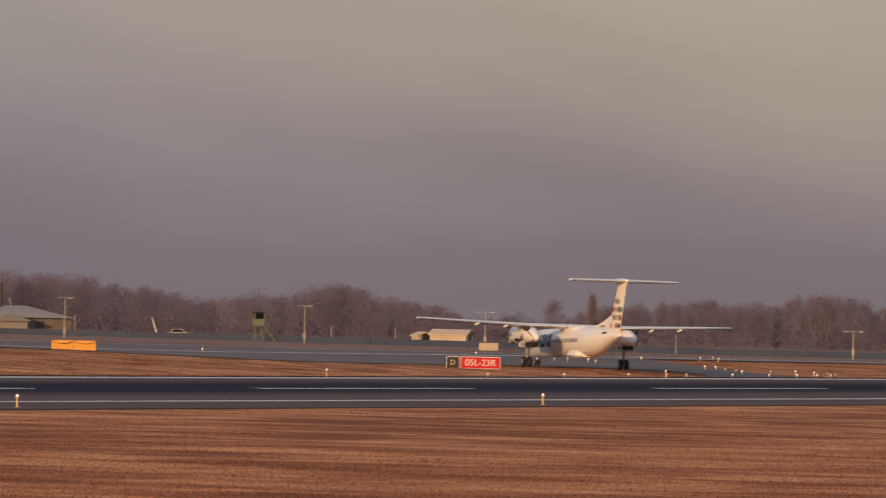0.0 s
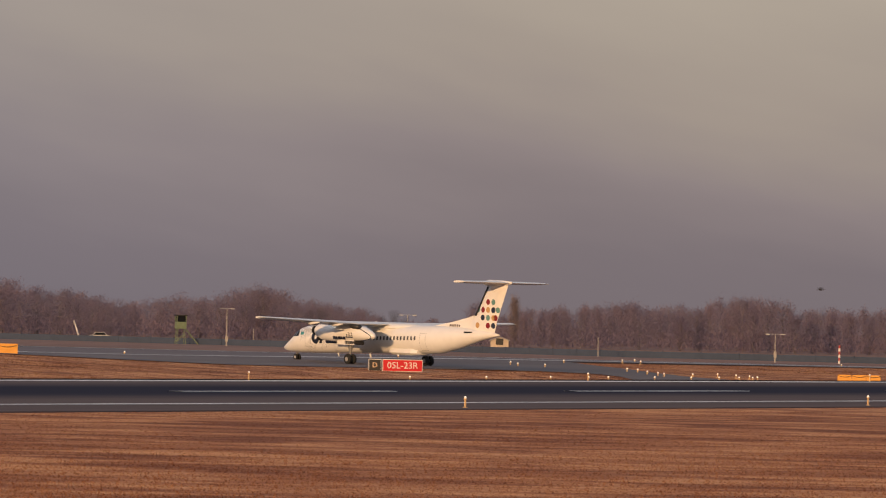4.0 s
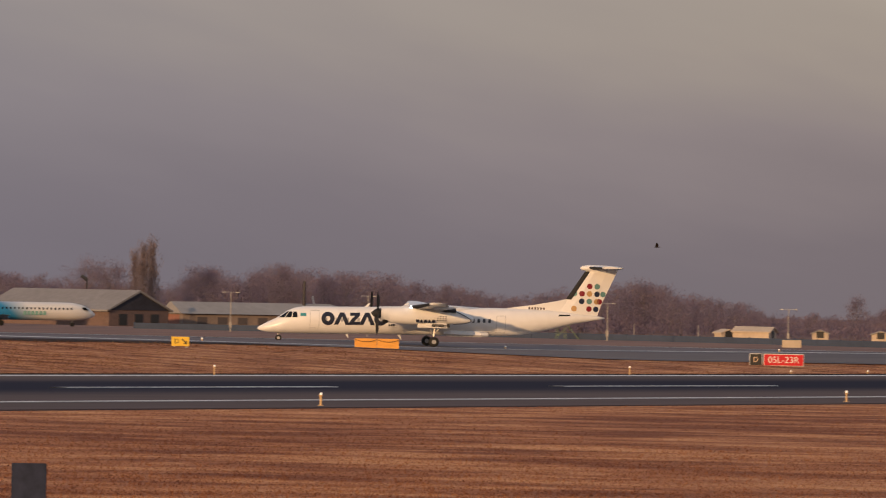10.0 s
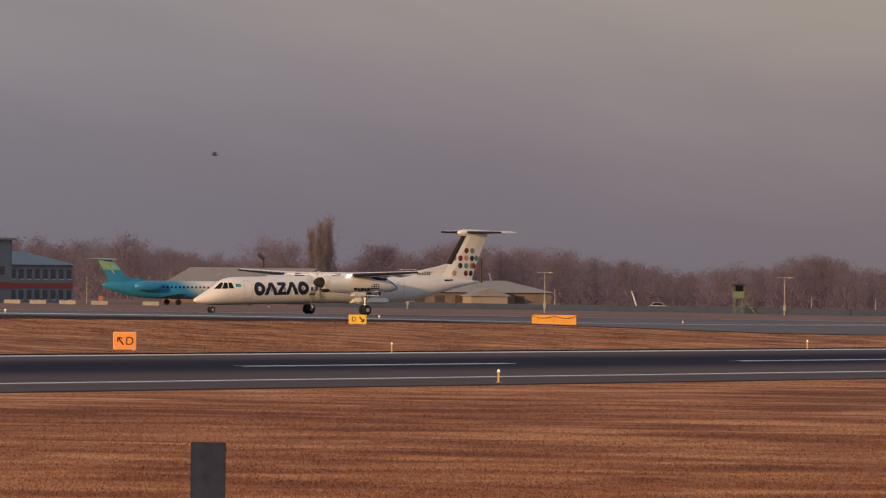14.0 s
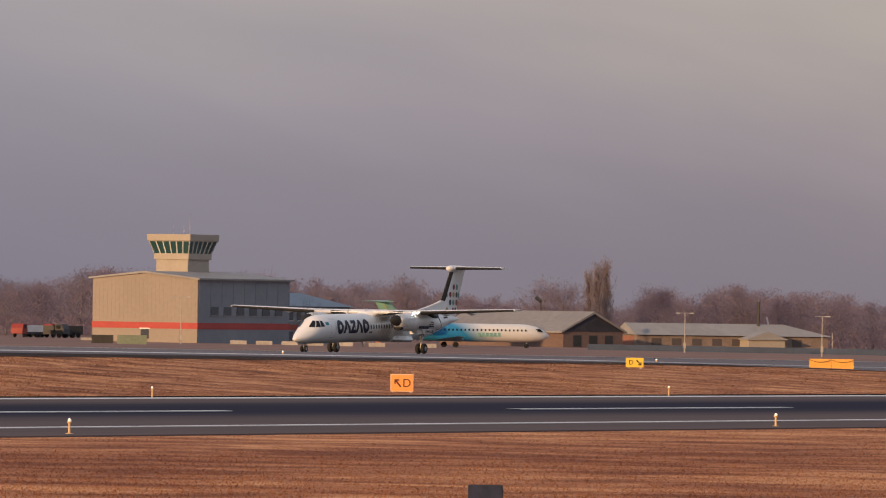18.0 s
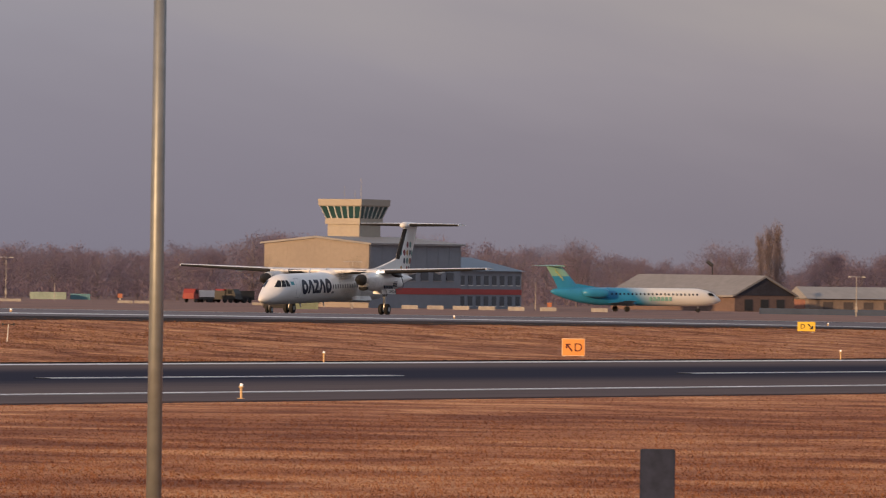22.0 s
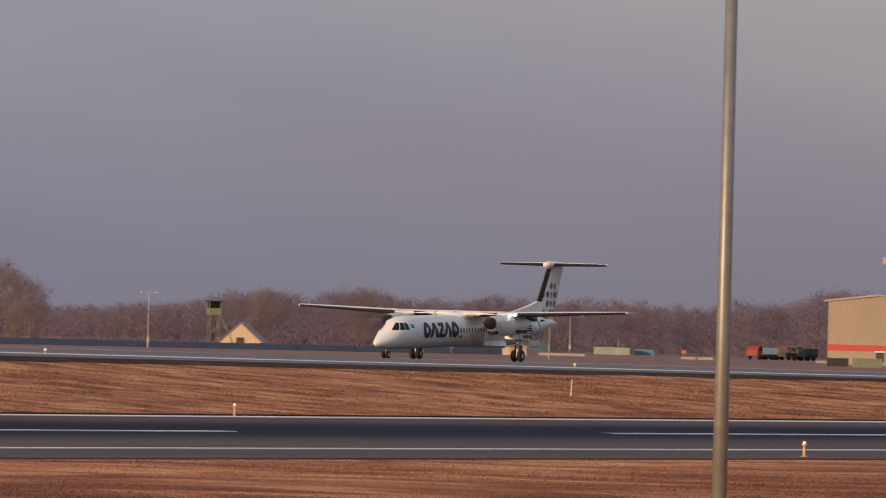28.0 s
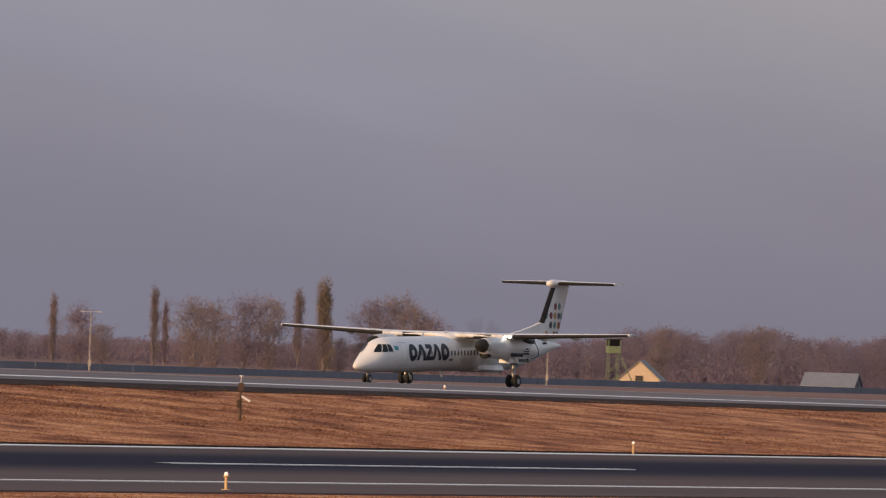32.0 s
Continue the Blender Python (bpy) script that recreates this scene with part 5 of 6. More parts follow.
t.links.new(sp.outputs["Z"], lean.inputs[0])
t.links.new(sp.outputs["X"], lean.inputs[2])
mr.inputs["From Min"].default_value, mr.inputs["From Max"].default_value = 5.5, 11.0
t.links.new(lean.outputs[0], mr.inputs["Value"])
t.links.new(mr.outputs[0], mx.inputs[0])
t.links.new(b.inputs["Base Color"].links[0].from_socket, mx.inputs[1])
mx.inputs[2].default_value = (0.70, 0.69, 0.65, 1)
t.links.new(mx.outputs[0], b.inputs["Base Color"])
bm = B()
loft(bm, [oval(x, z, a, b, 28) for x, z, a, b in JF])
jb = part("fuselage", bm, M_LIVERY, jet, "white front fading into a teal rear fuselage", smooth=True)
for s in (-1, 1):
    for k in range(27):
        x = 14.6 - k * 0.82
        bm = B()
        z0 = 3.05
        y0 = s * 1.66
        bm.faces.new([bm.verts.new((x + dx, y0 * (0.985 if dz else 0.995), z0 + dz)) for dx, dz in ((0.16, 0), (-0.16, 0), (-0.16, 0.36), (0.16, 0.36))])
        part("cabin_window", bm, M_GLASS, jb)
    bm = B()
    prism(bm, [(18.35, 3.0), (17.2, 3.05), (16.9, 3.5), (17.6, 3.55)], min(s * 0.9, s * 1.42), max(s * 0.9, s * 1.42))
    part("cockpit_window", bm, M_GLASS, jb)
    bm = B()
    for k in range(6):
        box(bm, (8.9 - k * 0.8, min(s * 1.5, s * 1.69), 2.05), (9.45 - k * 0.8, max(s * 1.5, s * 1.69), 2.75))
    part("name_blocks", bm, M_AQUA, jb, "green lettering blocks", kind="stuff")
    bm = B()
    loft(bm, [wing_section(2.5 + 0 * s, -3.2, s * 1.0, 1.35, 0.11), wing_section(-1.2, -4.0, s * 7.5, 1.7, 0.10), wing_section(-3.4, -5.0, s * 14.0, 2.1, 0.09)])
    part("wing", bm, M_TEAL, jet)
    bm = B()
    loft(bm, [oval(x, 3.35, r, r, 20, s * 2.55) for x, r in ((-3.9, 0.62), (-4.2, 0.80), (-5.5, 0.88), (-7.5, 0.8), (-9.0, 0.5))])
    en = part("engine", bm, M_TEAL, jet, smooth=True)
    bm = B()
    loft(bm, [oval(-3.88, 3.35, 0.6, 0.6, 20, s * 2.55), oval(-3.86, 3.35, 0.2, 0.2, 20, s * 2.55)])
    part("intake", bm, M_BLACK, en)
    bm = B()
    box(bm, (-7.5, min(s * 1.3, s * 2.0), 3.2), (-5.2, max(s * 1.3, s * 2.0), 3.5))
    part("pylon", bm, M_TEAL, en)
    bm = B()
    rod(bm, (0, s * 2.5, 0.5), (0, s * 2.4, 1.5), 0.12)
    part("main_strut", bm, M_STEEL, jet)
    for dx in (-0.35, 0.35):
        part("wheel", wheel_mesh(0.5, 0.3, 14), M_BLACK, jet, at=pose(0, s * 2.5 + dx * 0.5, 0.5))
bm = B()
rod(bm, (15.6, 0, 0.4), (15.6, 0, 1.4), 0.1)
part("nose_strut", bm, M_STEEL, jet)
for s in (-0.2, 0.2):
    part("nose_wheel", wheel_mesh(0.38, 0.2, 14), M_BLACK, jet, at=pose(15.6, s, 0.38))
bm = B()
loft(bm, [fin_section(-7.6, -12.8, 4.0, 0.3), fin_section(-9.2, -13.2, 5.0, 0.27), fin_section(-10.4, -14.0, 6.3, 0.24)])
part("fin_root", bm, M_TEAL, jet, "teal lower fin")
bm = B()
loft(bm, [fin_section(-10.4, -14.0, 6.3, 0.24), fin_section(-12.2, -15.2, 8.2, 0.2)])
part("fin", bm, M_AQUA, jet)
bm = B()
prism(bm, [(-4.0, 4.25), (-8.5, 4.1), (-9.0, 5.0)], -0.12, 0.12)
part("dorsal_fillet", bm, M_TEAL, jet)
bm = B()
loft(bm, [wing_section(-13.6, -15.6, -5.0, 8.15, 0.09), wing_section(-12.0, -15.4, 0, 8.15, 0.09), wing_section(-13.6, -15.6, 5.0, 8.15, 0.09)])
part("tailplane", bm, M_AQUA, jet)
bm = B()
for k in range(4):
    x0, z0 = -11.75 - 0.42 * k, 5.5 + 0.45 * k
    prism(bm, [(x0, z0), (x0 - 0.16, z0), (x0 - 0.55, z0 + 0.8), (x0 - 0.42, z0 + 0.8)], -0.262, 0.262)
part("tail_emblem", bm, mat("pale_yellow_emblem_paint", (0.46, 0.50, 0.20), 0.5, var=0.1), jet, "pale yellow slanted strokes on the tail")


# ---- trees: bare autumn crowns of fine twigs, built once and set out
rng = np.random.default_rng(7)
# bark colour lightened to paint in distance haze
M_BARK = mat("haze_grey_brown_bark", (0.24, 0.205, 0.22), 0.9, var=0.2, scale=3)


def twig_mat(name, color, second):
    m = mat(name, color, 0.9, scale=0.5, second=second, fine=0.9, spec=0.1)
    t = m.node_tree
    info = t.nodes.new("ShaderNodeNewGeometry")
    hsv = t.nodes.new("ShaderNodeHueSaturation")
    mr = t.nodes.new("ShaderNodeMapRange")
    mr.inputs["To Min"].default_value, mr.inputs["To Max"].default_value = 0.88, 1.12
    t.links.new(info.outputs["Random Per Island"], mr.inputs["Value"])
    t.links.new(mr.outputs[0], hsv.inputs["Value"])
    b = t.nodes["Principled BSDF"]
    src = b.inputs["Base Color"].links[0].from_socket
    t.links.new(src, hsv.inputs["Color"])
    t.links.new(hsv.outputs[0], b.inputs["Base Color"])
    thin, mixed = t.nodes.new("ShaderNodeBsdfTranslucent"), t.nodes.new("ShaderNodeMixShader")
    mixed.inputs[0].default_value = 0.5
    t.links.new(hsv.outputs[0], thin.inputs["Color"])
    t.links.new(b.outputs[0], mixed.inputs[1])
    t.links.new(thin.outputs[0], mixed.inputs[2])
    t.links.new(mixed.outputs[0], next(n for n in t.nodes if n.bl_idname == "ShaderNodeOutputMaterial").inputs[0])
    return m


# mauve and pale twig tones carry distance haze in the base colour
M_TWIG = twig_mat("haze_mauve_brown_twigs", (0.250, 0.186, 0.222), (0.186, 0.160, 0.206))
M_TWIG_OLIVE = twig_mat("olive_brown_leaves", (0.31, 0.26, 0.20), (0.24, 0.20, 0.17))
M_TWIG_LIGHT = twig_mat("haze_light_brown_twigs", (0.31, 0.245, 0.235), (0.24, 0.20, 0.205))
M_TWIG_PALE = twig_mat("haze_pale_brown_twigs", (0.280, 0.208, 0.236), (0.208, 0.178, 0.216))


# crown shapes: half-width, foot and widest point as shares of the height, number of boughs, how upright the twigs grow
CROWNS = {"round": (0.36, 0.04, 0.55, 26, 0.8), "vase": (0.235, 0.05, 0.62, 24, 1.5), "tall": (0.19, 0.03, 0.55, 22, 1.5), "slim": (0.075, 0.10, 0.42, 20, 1.8), "poplar": (0.095, 0.05, 0.40, 30, 2.0)}


def grow(kind, h, gen, n, thin=0.0042):
    """Branches (a, b, ra, rb) and n twig slivers of one bare tree of height h."""
    spread, low, peak, boughs, up = CROWNS[kind]
    bend = math.log(0.5) / math.log((peak - low) / (1 - low))

    def half(u):
        v = np.clip((u - low) / (1 - low), 0, 1)
        return spread * h * np.sin(math.pi * v ** bend) ** 0.7

    limbs, stem, p, segs = [], [np.zeros(3)], np.zeros(3), 8
    for k in range(segs):
        q = p + np.array((gen.normal(0, 0.008) * h, gen.normal(0, 0.008) * h, 0.86 * h / segs))
        limbs.append((p, q, h * (0.015 - 0.0016 * k), h * (0.015 - 0.0016 * (k + 1))))
        stem.append(q)
        p = q
    stem = np.array(stem)
    heads = []
    for k in range(boughs):
        u = low + (0.98 - low) * ((k + gen.uniform(0.2, 0.8)) / boughs) ** 0.8
        a = k * 2.4 + gen.uniform(-0.5, 0.5)
        r = float(half(u)) * gen.uniform(0.35, 0.95)
        c = np.array((r * math.cos(a), r * math.sin(a), u * h))
        foot = max(low * 0.8, u - gen.uniform(0.12, 0.30)) * h
        b = np.array([np.interp(foot, stem[:, 2], stem[:, i]) for i in range(3)])
        m = b * 0.45 + c * 0.55 + np.array((c[0] - b[0], c[1] - b[1], 0)) * 0.12
        limbs += [(b, m, h * 0.0065, h * 0.0045), (m, c, h * 0.0045, h * 0.002)]
        for _ in range(4):
            e = c + gen.normal(0, 1, 3) * (0.3 * spread * h, 0.3 * spread * h, 0.05 * h) + (0, 0, 0.04 * h)
            limbs.append((m * 0.5 + c * 0.5 if gen.uniform() < 0.5 else c, e, h * 0.0026, h * 0.0010))
            heads.append(e)
        heads.append(c)
    heads = np.array(heads)
    c = heads[gen.integers(len(heads), size=n)] + gen.normal(0, 1, (n, 3)) * (0.17 * spread * h + 0.006 * h, 0.17 * spread * h + 0.006 * h, 0.045 * h)
    c[:, 2] = np.maximum(c[:, 2], low * h * 0.6)
    rad = c[:, :2] / (np.linalg.norm(c[:, :2], axis=1)[:, None] + 0.3)
    way = np.concatenate([rad * 0.55, np.full((n, 1), up * 0.8)], 1) + gen.normal(0, 0.38, (n, 3))
    way /= np.linalg.norm(way, axis=1)[:, None]
    side = np.cross(way, gen.normal(0, 1, way.shape))
    side /= np.linalg.norm(side, axis=1)[:, None] + 1e-9
    l = h * gen.uniform(0.025, 0.060, (n, 1))
    w = h * thin
    tris = np.stack([c - side * w, c + side * w, c + way * l], 1).reshape(-1, 3)
    s = h / np.quantile(tris[:, 2], 0.998)
    return [(a * s, b * s, ra, rb) for a, b, ra, rb in limbs], tris * s


def limb_mesh(limbs, n=3):
    a = np.array([l[0] for l in limbs])
    b = np.array([l[1] for l in limbs])
    r = np.array([(l[2], l[3]) for l in limbs])
    d = b - a
    d /= np.linalg.norm(d, axis=1)[:, None] + 1e-9
    u = np.cross(d, (0.3, 0.9, 0.1))
    u /= np.linalg.norm(u, axis=1)[:, None] + 1e-9
    w = np.cross(d, u)
    rings = []
    for c, k in ((a, 0), (b, 1)):
        for j in range(n):
            t = j * math.tau / n
            rings.append(c + (u * math.cos(t) + w * math.sin(t)) * r[:, k:k + 1])
    vs = np.stack(rings, 1).reshape(-1, 3)
    base = np.arange(len(limbs))[:, None] * 2 * n
    quad = np.array([(k, (k + 1) % n, n + (k + 1) % n, n + k) for k in range(n)])
    return vs, (base[:, :, None] + quad[None]).reshape(-1, 4)


def raw(name, vs, fs, material, parent=None, kind="", label=""):
    """A mesh straight from arrays of places and of faces with one number of corners."""
    me = bpy.data.meshes.new(name)
    vs, fs = np.asarray(vs, np.float32), np.asarray(fs, np.int32)
    me.vertices.add(len(vs))
    me.vertices.foreach_set("co", vs.ravel())
    me.loops.add(fs.size)
    me.loops.foreach_set("vertex_index", fs.ravel())
    me.polygons.add(len(fs))
    me.polygons.foreach_set("loop_start", np.arange(0, fs.size, fs.shape[1], dtype=np.int32))
    me.update(calc_edges=True)
    me.materials.append(material)
    ob = new(name, me)
    if parent:
        ob.parent = parent
    if kind or label:
        tagged(ob, label, kind=kind)
    return ob


def tri_faces(n):
    return np.arange(n * 3).reshape(-1, 3)


SKYLINE = ((44, 12), (46.2, 6), (46.8, 5.5), (48.7, 6), (49.6, 7), (50.2, 8), (50.6, 9.5), (51.2, 11.3), (51.5, 10.0), (51.85, 12.1), (52.4, 10.2), (52.9, 11.2), (54.2, 11.0), (55.0, 11.4), (55.6, 14.0), (56.0, 13.2), (56.9, 13.9), (57.3, 12.4), (57.6, 11.9), (58.1, 12.0),
           (58.4, 10.8), (58.8, 9.6), (59.3, 8.5), (59.7, 8.0), (59.93, 12.4), (60.2, 9.9), (60.56, 13.0), (60.9, 11.8), (61.15, 12.7), (61.5, 10.4), (61.9, 9.4), (62.3, 7.3), (62.7, 9.1), (63.1, 9.8), (63.35, 11.6), (63.8, 8.5), (64.15, 7.6),
           (64.35, 4.4), (64.7, 5.2), (65.0, 4.2), (65.4, 7.8), (65.7, 9.1), (66.2, 9.4), (66.7, 9.6), (67.1, 11.3), (67.6, 9.7), (68.3, 10), (71, 10))


def sky_height(az):
    return float(np.interp(az, [a for a, _ in SKYLINE], [b for _, b in SKYLINE]))


def tree_height(az, h1500, r):
    """Height of a tree at r metres whose top is seen as high as one of h1500 at 1500 m."""
    x, y = at_az(az, 1500)
    top = EYE + (h1500 + land(x, y) - EYE) * r / 1500
    return top - land(*at_az(az, r))


# far wood: a belt of joined trees
tv = []
for k in range(12):
    kind = ("round", "vase", "tall")[k % 3]
    limbs, tris = grow(kind, 10.0, np.random.default_rng(20 + k), 2300)
    lv, lf = limb_mesh(limbs)
    tv.append((lv, lf, tris))
for band, (r0, step, scale) in enumerate(((1440, 0.15, 0.88), (1530, 0.125, 1.0), (1640, 0.14, 1.0))):
    av, af, bv, nb = [], [], [], 0
    az = 44.5
    while az < 70.5:
        az += step * rng.uniform(0.5, 1.5)
        r = r0 + rng.uniform(-35, 35)
        if 55.2 < az < 58.2 and r < 1490:
            continue
        h = max(3.0, tree_height(az, sky_height(az) * scale * rng.uniform(0.86, 1.06), r))
        pick = rng.integers(len(tv) // 3) * 3 + (2 if az > 65.2 and rng.uniform() < 0.7 else rng.integers(2))
        lv, lf, tt = tv[pick]
        a, s = rng.uniform(0, math.tau), h / 10.0
        wide = s * rng.uniform(1.0, 1.5)
        m = np.array(((math.cos(a) * wide, -math.sin(a) * wide, 0), (math.sin(a) * wide, math.cos(a) * wide, 0), (0, 0, s)))
        x, y = at_az(az, r)
        off = np.array((x, y, land(x, y) - 0.2))
        av.append(lv @ m.T + off)
        af.append(lf + nb)
        nb += len(lv)
        bv.append(tt @ m.T + off)
    # fine growth that fills the belt between the crowns
    n = 50000
    aa = rng.uniform(44.5, 70.5, n)
    rr = r0 + rng.uniform(-40, 40, n)
    hh = np.interp(aa, [a for a, _ in SKYLINE], [b for _, b in SKYLINE]) * scale * (0.80 + 0.14 * np.sin(aa * 23) * np.sin(aa * 9.1))
    zz = hh * rng.uniform(0, 1, n) ** 0.8
    c = np.stack([rr * np.sin(np.radians(aa)), rr * np.cos(np.radians(aa)), zz], 1)
    ok = (aa < 55.2) | (aa > 58.2) | (rr > 1490)
    c[:, 2] += [land(p[0], p[1]) for p in c]
    c = c[ok]
    d1 = rng.normal(0, 0.05, c.shape)
    d2 = rng.normal(0, 0.2, c.shape) + (0, 0, 0.35)
    bv.append(np.stack([c - d1, c + d1, c + d2], 1).reshape(-1, 3))
    # scrub along the foot of the wood
    for _ in range(420):
        x, y = at_az(rng.uniform(44.5, 70.5), r0 - 25 + rng.uniform(-14, 14))
        hh = rng.uniform(2.0, 5.0)
        c = np.array((x, y, land(x, y))) + rng.normal(0, 1, (90, 3)) * (2.4, 2.4, hh * 0.24) + (0, 0, hh * 0.45)
        d1, d2 = rng.normal(0, 0.08, (90, 3)), rng.normal(0, 0.2, (90, 3)) + (0, 0, 0.5)
        bv.append(np.stack([c - d1, c + d1, c + d2], 1).reshape(-1, 3))
    wood = thing("far_wood", pose(0, 0, 0), "belt of bare reddish-brown autumn trees behind the airfield", "woodland", kind="stuff")
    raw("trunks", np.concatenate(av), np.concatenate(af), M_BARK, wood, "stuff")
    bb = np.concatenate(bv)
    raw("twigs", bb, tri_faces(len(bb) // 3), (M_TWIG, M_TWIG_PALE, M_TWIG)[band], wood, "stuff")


def tree(az, r, h1500, kind, seed, twig, label, fine=2.2, wide=1.0):
    gen = np.random.default_rng(seed)
    h = tree_height(az, h1500, r)
    limbs, tt = grow(kind, h, gen, int(2500 * fine), 0.0029)
    slim = np.array((wide, wide, 1.0))
    limbs, tt = [(a * slim, b * slim, ra, rb) for a, b, ra, rb in limbs], tt * slim
    x, y = at_az(az, r)
    t = thing("tree", on(x, y, gen.uniform(0, 360), -0.2), label, "tree")
    lv, lf = limb_mesh(limbs[:8], 6)
    raw("trunk", lv, lf, M_BARK, t)
    lv, lf = limb_mesh(limbs[8:], 3)
    raw("limb", lv, lf, M_BARK, t)
    raw("crown", tt, tri_faces(len(tt) // 3), twig, t)


BARE, OLIVE = "bare spreading autumn tree with reddish twigs", "tall narrow poplar with thin olive-brown leaves"
for k, (az, h, kind) in enumerate(((46.37, 14.3, "slim"), (46.58, 12.3, "vase"), (46.75, 8, "vase"), (47.16, 16.2, "slim"), (47.24, 13.5, "slim"), (47.46, 14.2, "vase"), (47.62, 13.6, "vase"), (47.86, 15, "vase"), (48.05, 15, "vase"),
                                   (48.28, 16.5, "slim"), (48.38, 9, "vase"), (48.48, 18.8, "poplar"), (48.60, 7, "vase"), (48.86, 15, "vase"), (49.06, 16.2, "vase"), (49.2, 14.5, "vase"), (49.34, 11.5, "vase"), (51.1, 11.2, "vase"), (51.87, 12.4, "vase"))):
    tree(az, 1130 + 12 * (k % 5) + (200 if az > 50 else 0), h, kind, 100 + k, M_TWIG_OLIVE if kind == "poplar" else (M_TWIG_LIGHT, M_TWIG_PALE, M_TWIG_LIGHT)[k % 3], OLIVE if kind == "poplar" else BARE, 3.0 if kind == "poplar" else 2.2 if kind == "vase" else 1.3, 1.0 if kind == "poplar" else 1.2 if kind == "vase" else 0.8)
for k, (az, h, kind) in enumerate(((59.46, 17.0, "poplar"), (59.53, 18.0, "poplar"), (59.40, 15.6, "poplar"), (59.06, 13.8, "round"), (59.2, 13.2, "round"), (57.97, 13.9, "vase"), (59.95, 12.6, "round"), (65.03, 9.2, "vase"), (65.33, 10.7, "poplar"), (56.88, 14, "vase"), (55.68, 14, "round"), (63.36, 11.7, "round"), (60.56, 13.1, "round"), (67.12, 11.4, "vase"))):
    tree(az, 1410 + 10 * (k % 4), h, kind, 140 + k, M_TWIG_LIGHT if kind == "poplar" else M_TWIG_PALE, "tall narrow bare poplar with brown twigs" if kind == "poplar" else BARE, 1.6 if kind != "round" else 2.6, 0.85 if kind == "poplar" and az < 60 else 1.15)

# ---- dry grass: tufts over the verges that the camera looks along
M_TUFT = grass_mat("red_brown_grass_blades", (0.145, 0.057, 0.036), (0.255, 0.109, 0.058), (0.37, 0.182, 0.092), 0.1, band=0.07)
M_TUFT_DRY = grass_mat("pale_straw_blades", (0.180, 0.075, 0.046), (0.30, 0.138, 0.072), (0.41, 0.21, 0.106), 0.12, band=0.07)


def land_many(x, y):
    r = np.hypot(x, y)
    k = np.where(r < 1000, 1.0, (1000 + 0.3 * (r - 1000)) / r)
    lo = -0.00138 * x - 0.00304 * y
    up = 1.25 - 0.0077 * (x * k - 400) - 0.001 * (y * k - 345)
    v = np.clip((y - 258) / 72, 0, 1)
    w = np.clip((y - 257) / 24, 0, 1)
    bed = np.where(y > 200, 0.19 * (1 - w * w * (3 - 2 * w)), 0.0)
    return lo - bed + (up - lo) * v * v * (3 - 2 * v) - 0.36 * np.exp(-((x - 599) / 57) ** 2 - ((y - 319) / 13) ** 2) + 0.30 * np.exp(-((x - 588) / 38) ** 2 - ((y - 272) / 11) ** 2)


def tufts(count, y0, y1, size, material, label, seed, thick, keep=None):
    az = np.radians(rng.uniform(44.0, 69.5, count))
    if y1 < 200:
        reach = 1 / rng.uniform(1 / 420, 1 / 112, count)
        x, y = reach * np.sin(az), reach * np.cos(az)
    else:
        y = rng.uniform(y0 ** 0.5, y1 ** 0.5, count) ** 2
        x = y * np.tan(az)
    patchy = np.zeros(count)
    g = np.random.default_rng(seed)
    for cell, weight in ((31, 1.0), (13, 0.9), (5.3, 0.8), (2.1, 0.6)):
        grid = g.normal(0, weight, (128, 128))
        u, v = (x * 0.93 + y * 0.37) / cell, (y * 0.93 - x * 0.37) / cell
        i, j = np.floor(u).astype(int), np.floor(v).astype(int)
        a, b = u - i, v - j
        a, b = a * a * (3 - 2 * a), b * b * (3 - 2 * b)
        patchy += (grid[i % 128, j % 128] * (1 - a) + grid[(i + 1) % 128, j % 128] * a) * (1 - b) + (grid[i % 128, (j + 1) % 128] * (1 - a) + grid[(i + 1) % 128, (j + 1) % 128] * a) * b
    ok = (patchy > np.quantile(patchy, 1 - thick)) & (y < y1 + 0.4 * np.sin(x * 0.7) * np.sin(x * 0.23))
    if keep is not None:
        ok &= keep(x, y)
    x, y = x[ok], y[ok]
    n = len(x)
    base = np.stack([x, y, land_many(x, y)], 1)
    out = []
    for _ in range(2):
        lean = rng.normal(0, 0.45, (n, 3)) * (size, size, 0)
        w = rng.normal(0, 0.26, (n, 3)) * (size, size, 0)
        top = base + lean + np.stack([0 * x, 0 * x, size * rng.uniform(0.4, 1.5, n)], 1)
        out.append(np.stack([base - w, base + w, top], 1).reshape(-1, 3))
    v = np.concatenate(out)
    return tagged(raw("grass", v, tri_faces(len(v) // 3), material), label, "grass", kind="stuff")


tufts(420000, 40, 167.6, 0.042, M_TUFT, "short dry red-brown grass before the runway", 1, 1.0)
tufts(105000, 40, 167.6, 0.052, M_TUFT_DRY, "pale straw-coloured grass before the runway", 2, 0.5)


def off_link(a, b):
    lo, hi = link_sides(b)
    return ~((a > lo - 0.3) & (a < hi + 0.3))


M_TUFT_MID = grass_mat("yellow_brown_sward_blades", (0.10, 0.044, 0.028), (0.23, 0.106, 0.056), (0.37, 0.198, 0.098), 0.15, 1.6, grain=0.3)
tufts(170000, 258.3, 308, 0.055, M_TUFT_MID, "short yellow-brown grass between the runways", 3, 1.0, off_link)
tufts(80000, 258.5, 308, 0.085, M_TUFT_MID, "taller dry grass tufts between the runways", 4, 0.32, off_link)

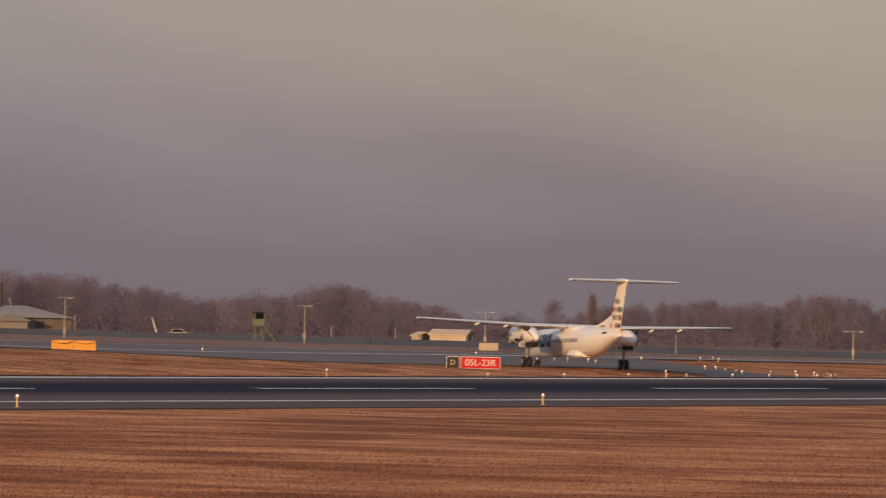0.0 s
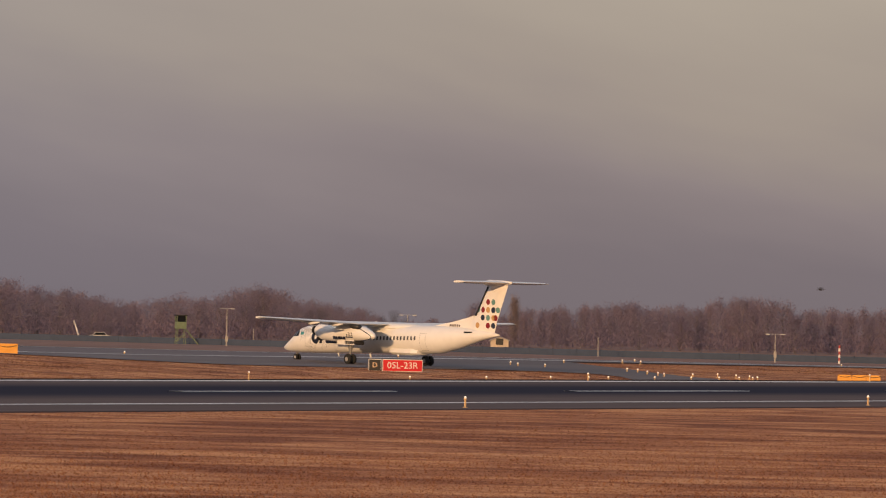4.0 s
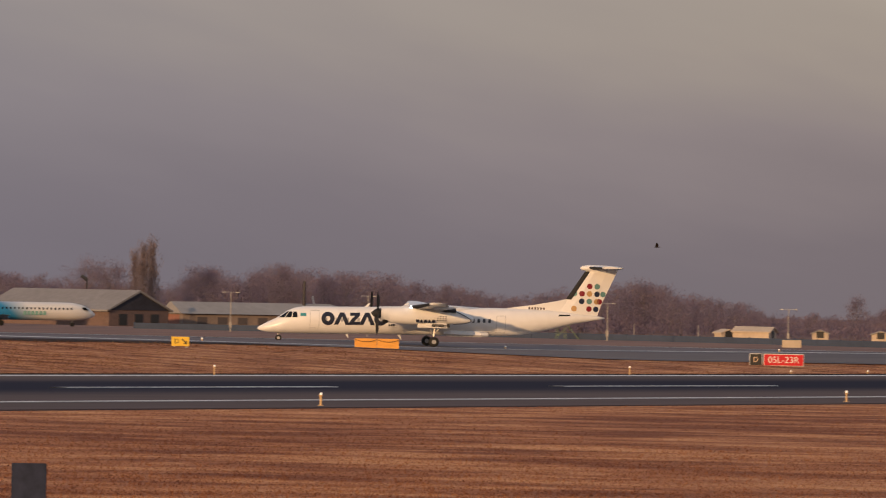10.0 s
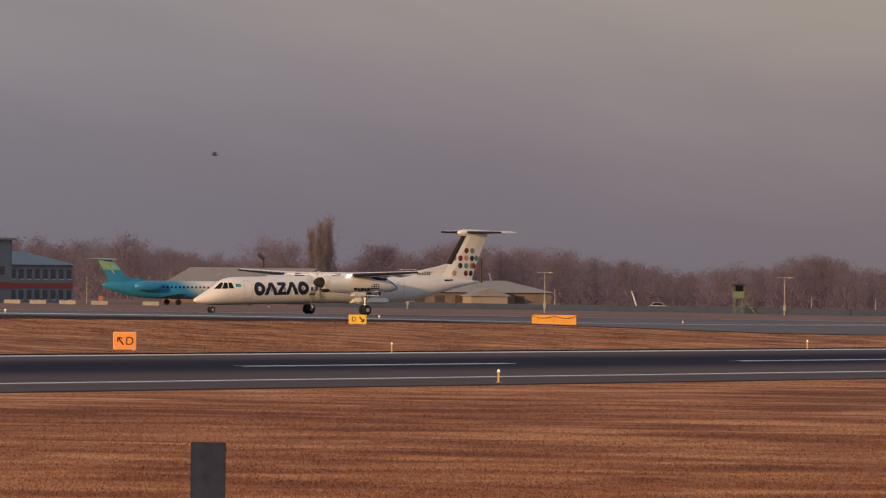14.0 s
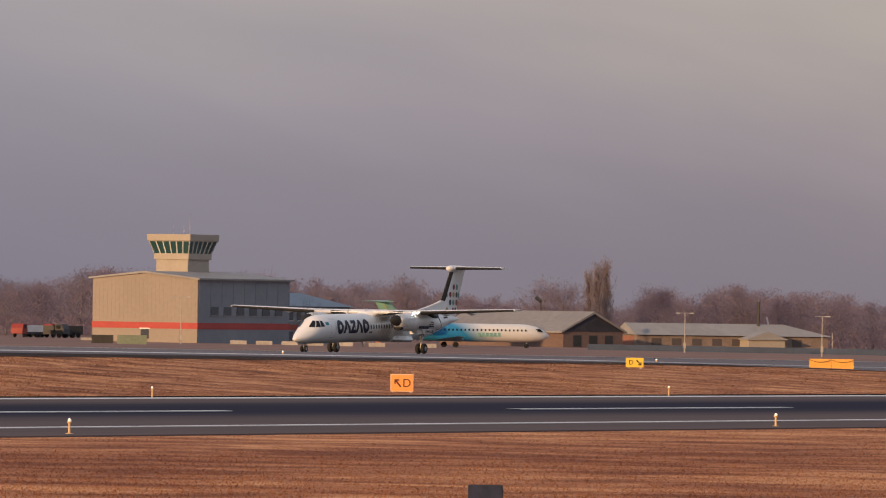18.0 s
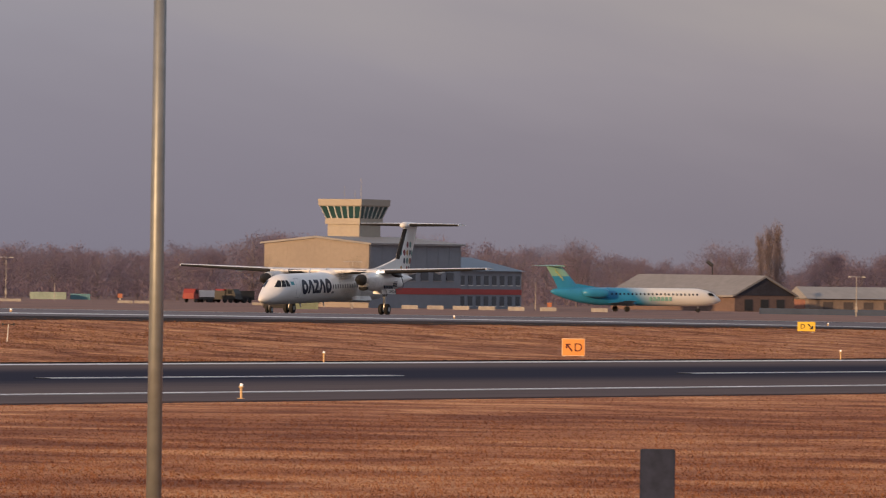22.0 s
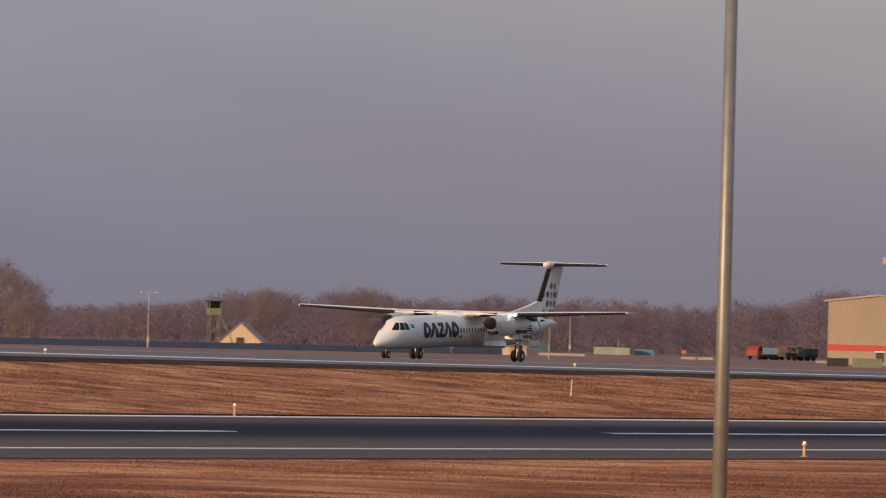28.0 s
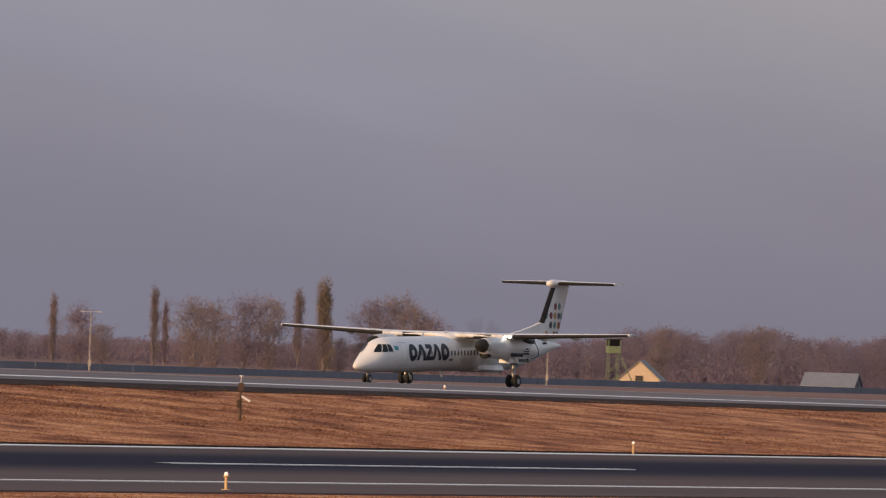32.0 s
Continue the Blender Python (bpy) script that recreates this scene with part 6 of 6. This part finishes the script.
# ---- a crow crossing the field
M_CROW = mat("black_feathers", (0.012, 0.012, 0.014), 0.6, var=0.1)
bird = thing("small_bird", pose(250, 160, 12), "small black bird in flight with beating wings", "bird")
bm = B()
loft(bm, [oval(x, 0, r, r, 10) for x, r in ((0.12, 0.01), (0.09, 0.02), (0.04, 0.03), (-0.04, 0.03), (-0.11, 0.012), (-0.12, 0.006))])
part("body", bm, M_CROW, bird, smooth=True)
bm = B()
prism(bm, [(-0.10, -0.012), (-0.10, 0.012), (-0.19, 0.035), (-0.19, -0.035)], -0.006, 0.006, 2)
part("tail", bm, M_CROW, bird)
bird_wings = []
for s in (-1, 1):
    bm = B()
    prism(bm, [(0.05, 0.0), (-0.05, 0.0), (-0.06, s * 0.12), (-0.01, s * 0.25), (0.03, s * 0.23), (0.065, s * 0.11)], -0.006, 0.006, 2)
    bird_wings.append(part("wing", bm, M_CROW, bird, at=pose(0, s * 0.018, 0.012)))


# ---- what moves


PLANE_ROWS = ((0, 587.8, 271.5, 38.9), (1, 592.3, 275.4, 42.3), (2, 596.1, 279.5, 48), (3, 598.7, 283.7, 54.9), (4, 600.1, 288, 62.7), (5, 600.7, 292.7, 70.8), (6, 601.2, 298.2, 78.7), (7, 602, 304.2, 88.2), (8, 602.5, 310.9, 101.2), (9, 601.1, 316.7, 113.6), (10, 597.9, 321.8, 122.6), (11, 594.6, 327.2, 130.1), (12, 591, 332.6, 137.3), (13, 586.4, 337.2, 145.4), (14, 581.4, 341.1, 156.3), (15, 575.7, 344.3, 164.9), (16, 569, 347.1, 174.1), (17, 561.9, 348.7, 180.6), (18, 554, 349.5, 185.1), (19, 545.5, 349.7, 188.4), (20, 537.2, 349.4, 189.2), (21, 528, 348.9, 190), (22, 517.9, 348, 190.3), (23, 507.2, 347, 190.6), (24, 497.2, 346.3, 190.5), (25, 487.3, 346.1, 190.1), (26, 477.1, 346.1, 189.6), (27, 466.1, 346.4, 191.2), (28, 455, 346.4, 191.3), (29, 443.1, 346.2, 192), (30, 431, 346.1, 192), (31, 418.2, 345.6, 192.3), (32, 404.2, 344.7, 192.9))


BIRD_ROWS = ((0, 300, 40, 7.0), (3.4, 281, 106, 6.0), (5.5, 272.4, 125.6, 5.1), (6, 271.8, 126.9, 5.3), (7, 271.2, 128.3, 5.5), (7.5, 270.8, 129.0, 5.4), (8, 270.3, 130.2, 5.7), (8.5, 269.8, 131.2, 5.6), (9, 269.4, 132.0, 6.1), (9.5, 268.8, 133.1, 6.6), (10, 268.4, 134.0, 6.7), (10.5, 267.8, 135.3, 6.8), (11, 266.9, 137.0, 7.3), (11.5, 265.5, 139.7, 8.2), (12, 263.9, 142.7, 8.7), (12.5, 262.3, 145.6, 9.1), (13, 260.6, 148.5, 9.0), (13.5, 258.6, 152.0, 9.1), (15.5, 246, 169.5, 9.1), (32, 192.0, 267.2, 9.1))


def motions():
    rows = []
    for t, x, y, h in PLANE_ROWS:
        c, s = math.cos(radians(h)), math.sin(radians(h))
        left, right = land(x - 4.4 * s, y + 4.4 * c), land(x + 4.4 * s, y - 4.4 * c)
        main, nose = (left + right) / 2, land(x + 14.05 * c, y + 14.05 * s)
        # the paved way is smoother than the field: half of the lean, seven tenths of the slope
        rows.append((t, pose(x, y, main + 0.07, 0.5 * math.degrees(math.atan2(left - right, 8.8)), -0.7 * math.degrees(math.atan2(nose - main, 14.05)), h)))
    walk(plane, rows)
    path = [(t, Vector(p)) for t, *p in BIRD_ROWS]
    legs = [(t, p, (q - p)) for (t, p), (_, q) in zip(path, path[1:])] + [(*path[-1], path[-1][1] - path[-2][1])]
    walk(bird, [(t, pose(*p, 0, 0, math.degrees(math.atan2(d.y, d.x)) if d.length > 0.1 else 150)) for t, p, d in legs])
    for k, wing_ in enumerate(bird_wings):
        s = 2 * k - 1
        walk(wing_, [(f / 10, pose(0, s * 0.018, 0.012, s * 38 * math.sin(f * 1.9))) for f in range(321)])
    for k, prop in enumerate(spinners):
        y = 4.4 * (2 * k - 1)
        walk(prop, [(f / 30, pose(5.25, y, 2.91, (f * 83 + 20 * k) % 360)) for f in range(961)])


motions()
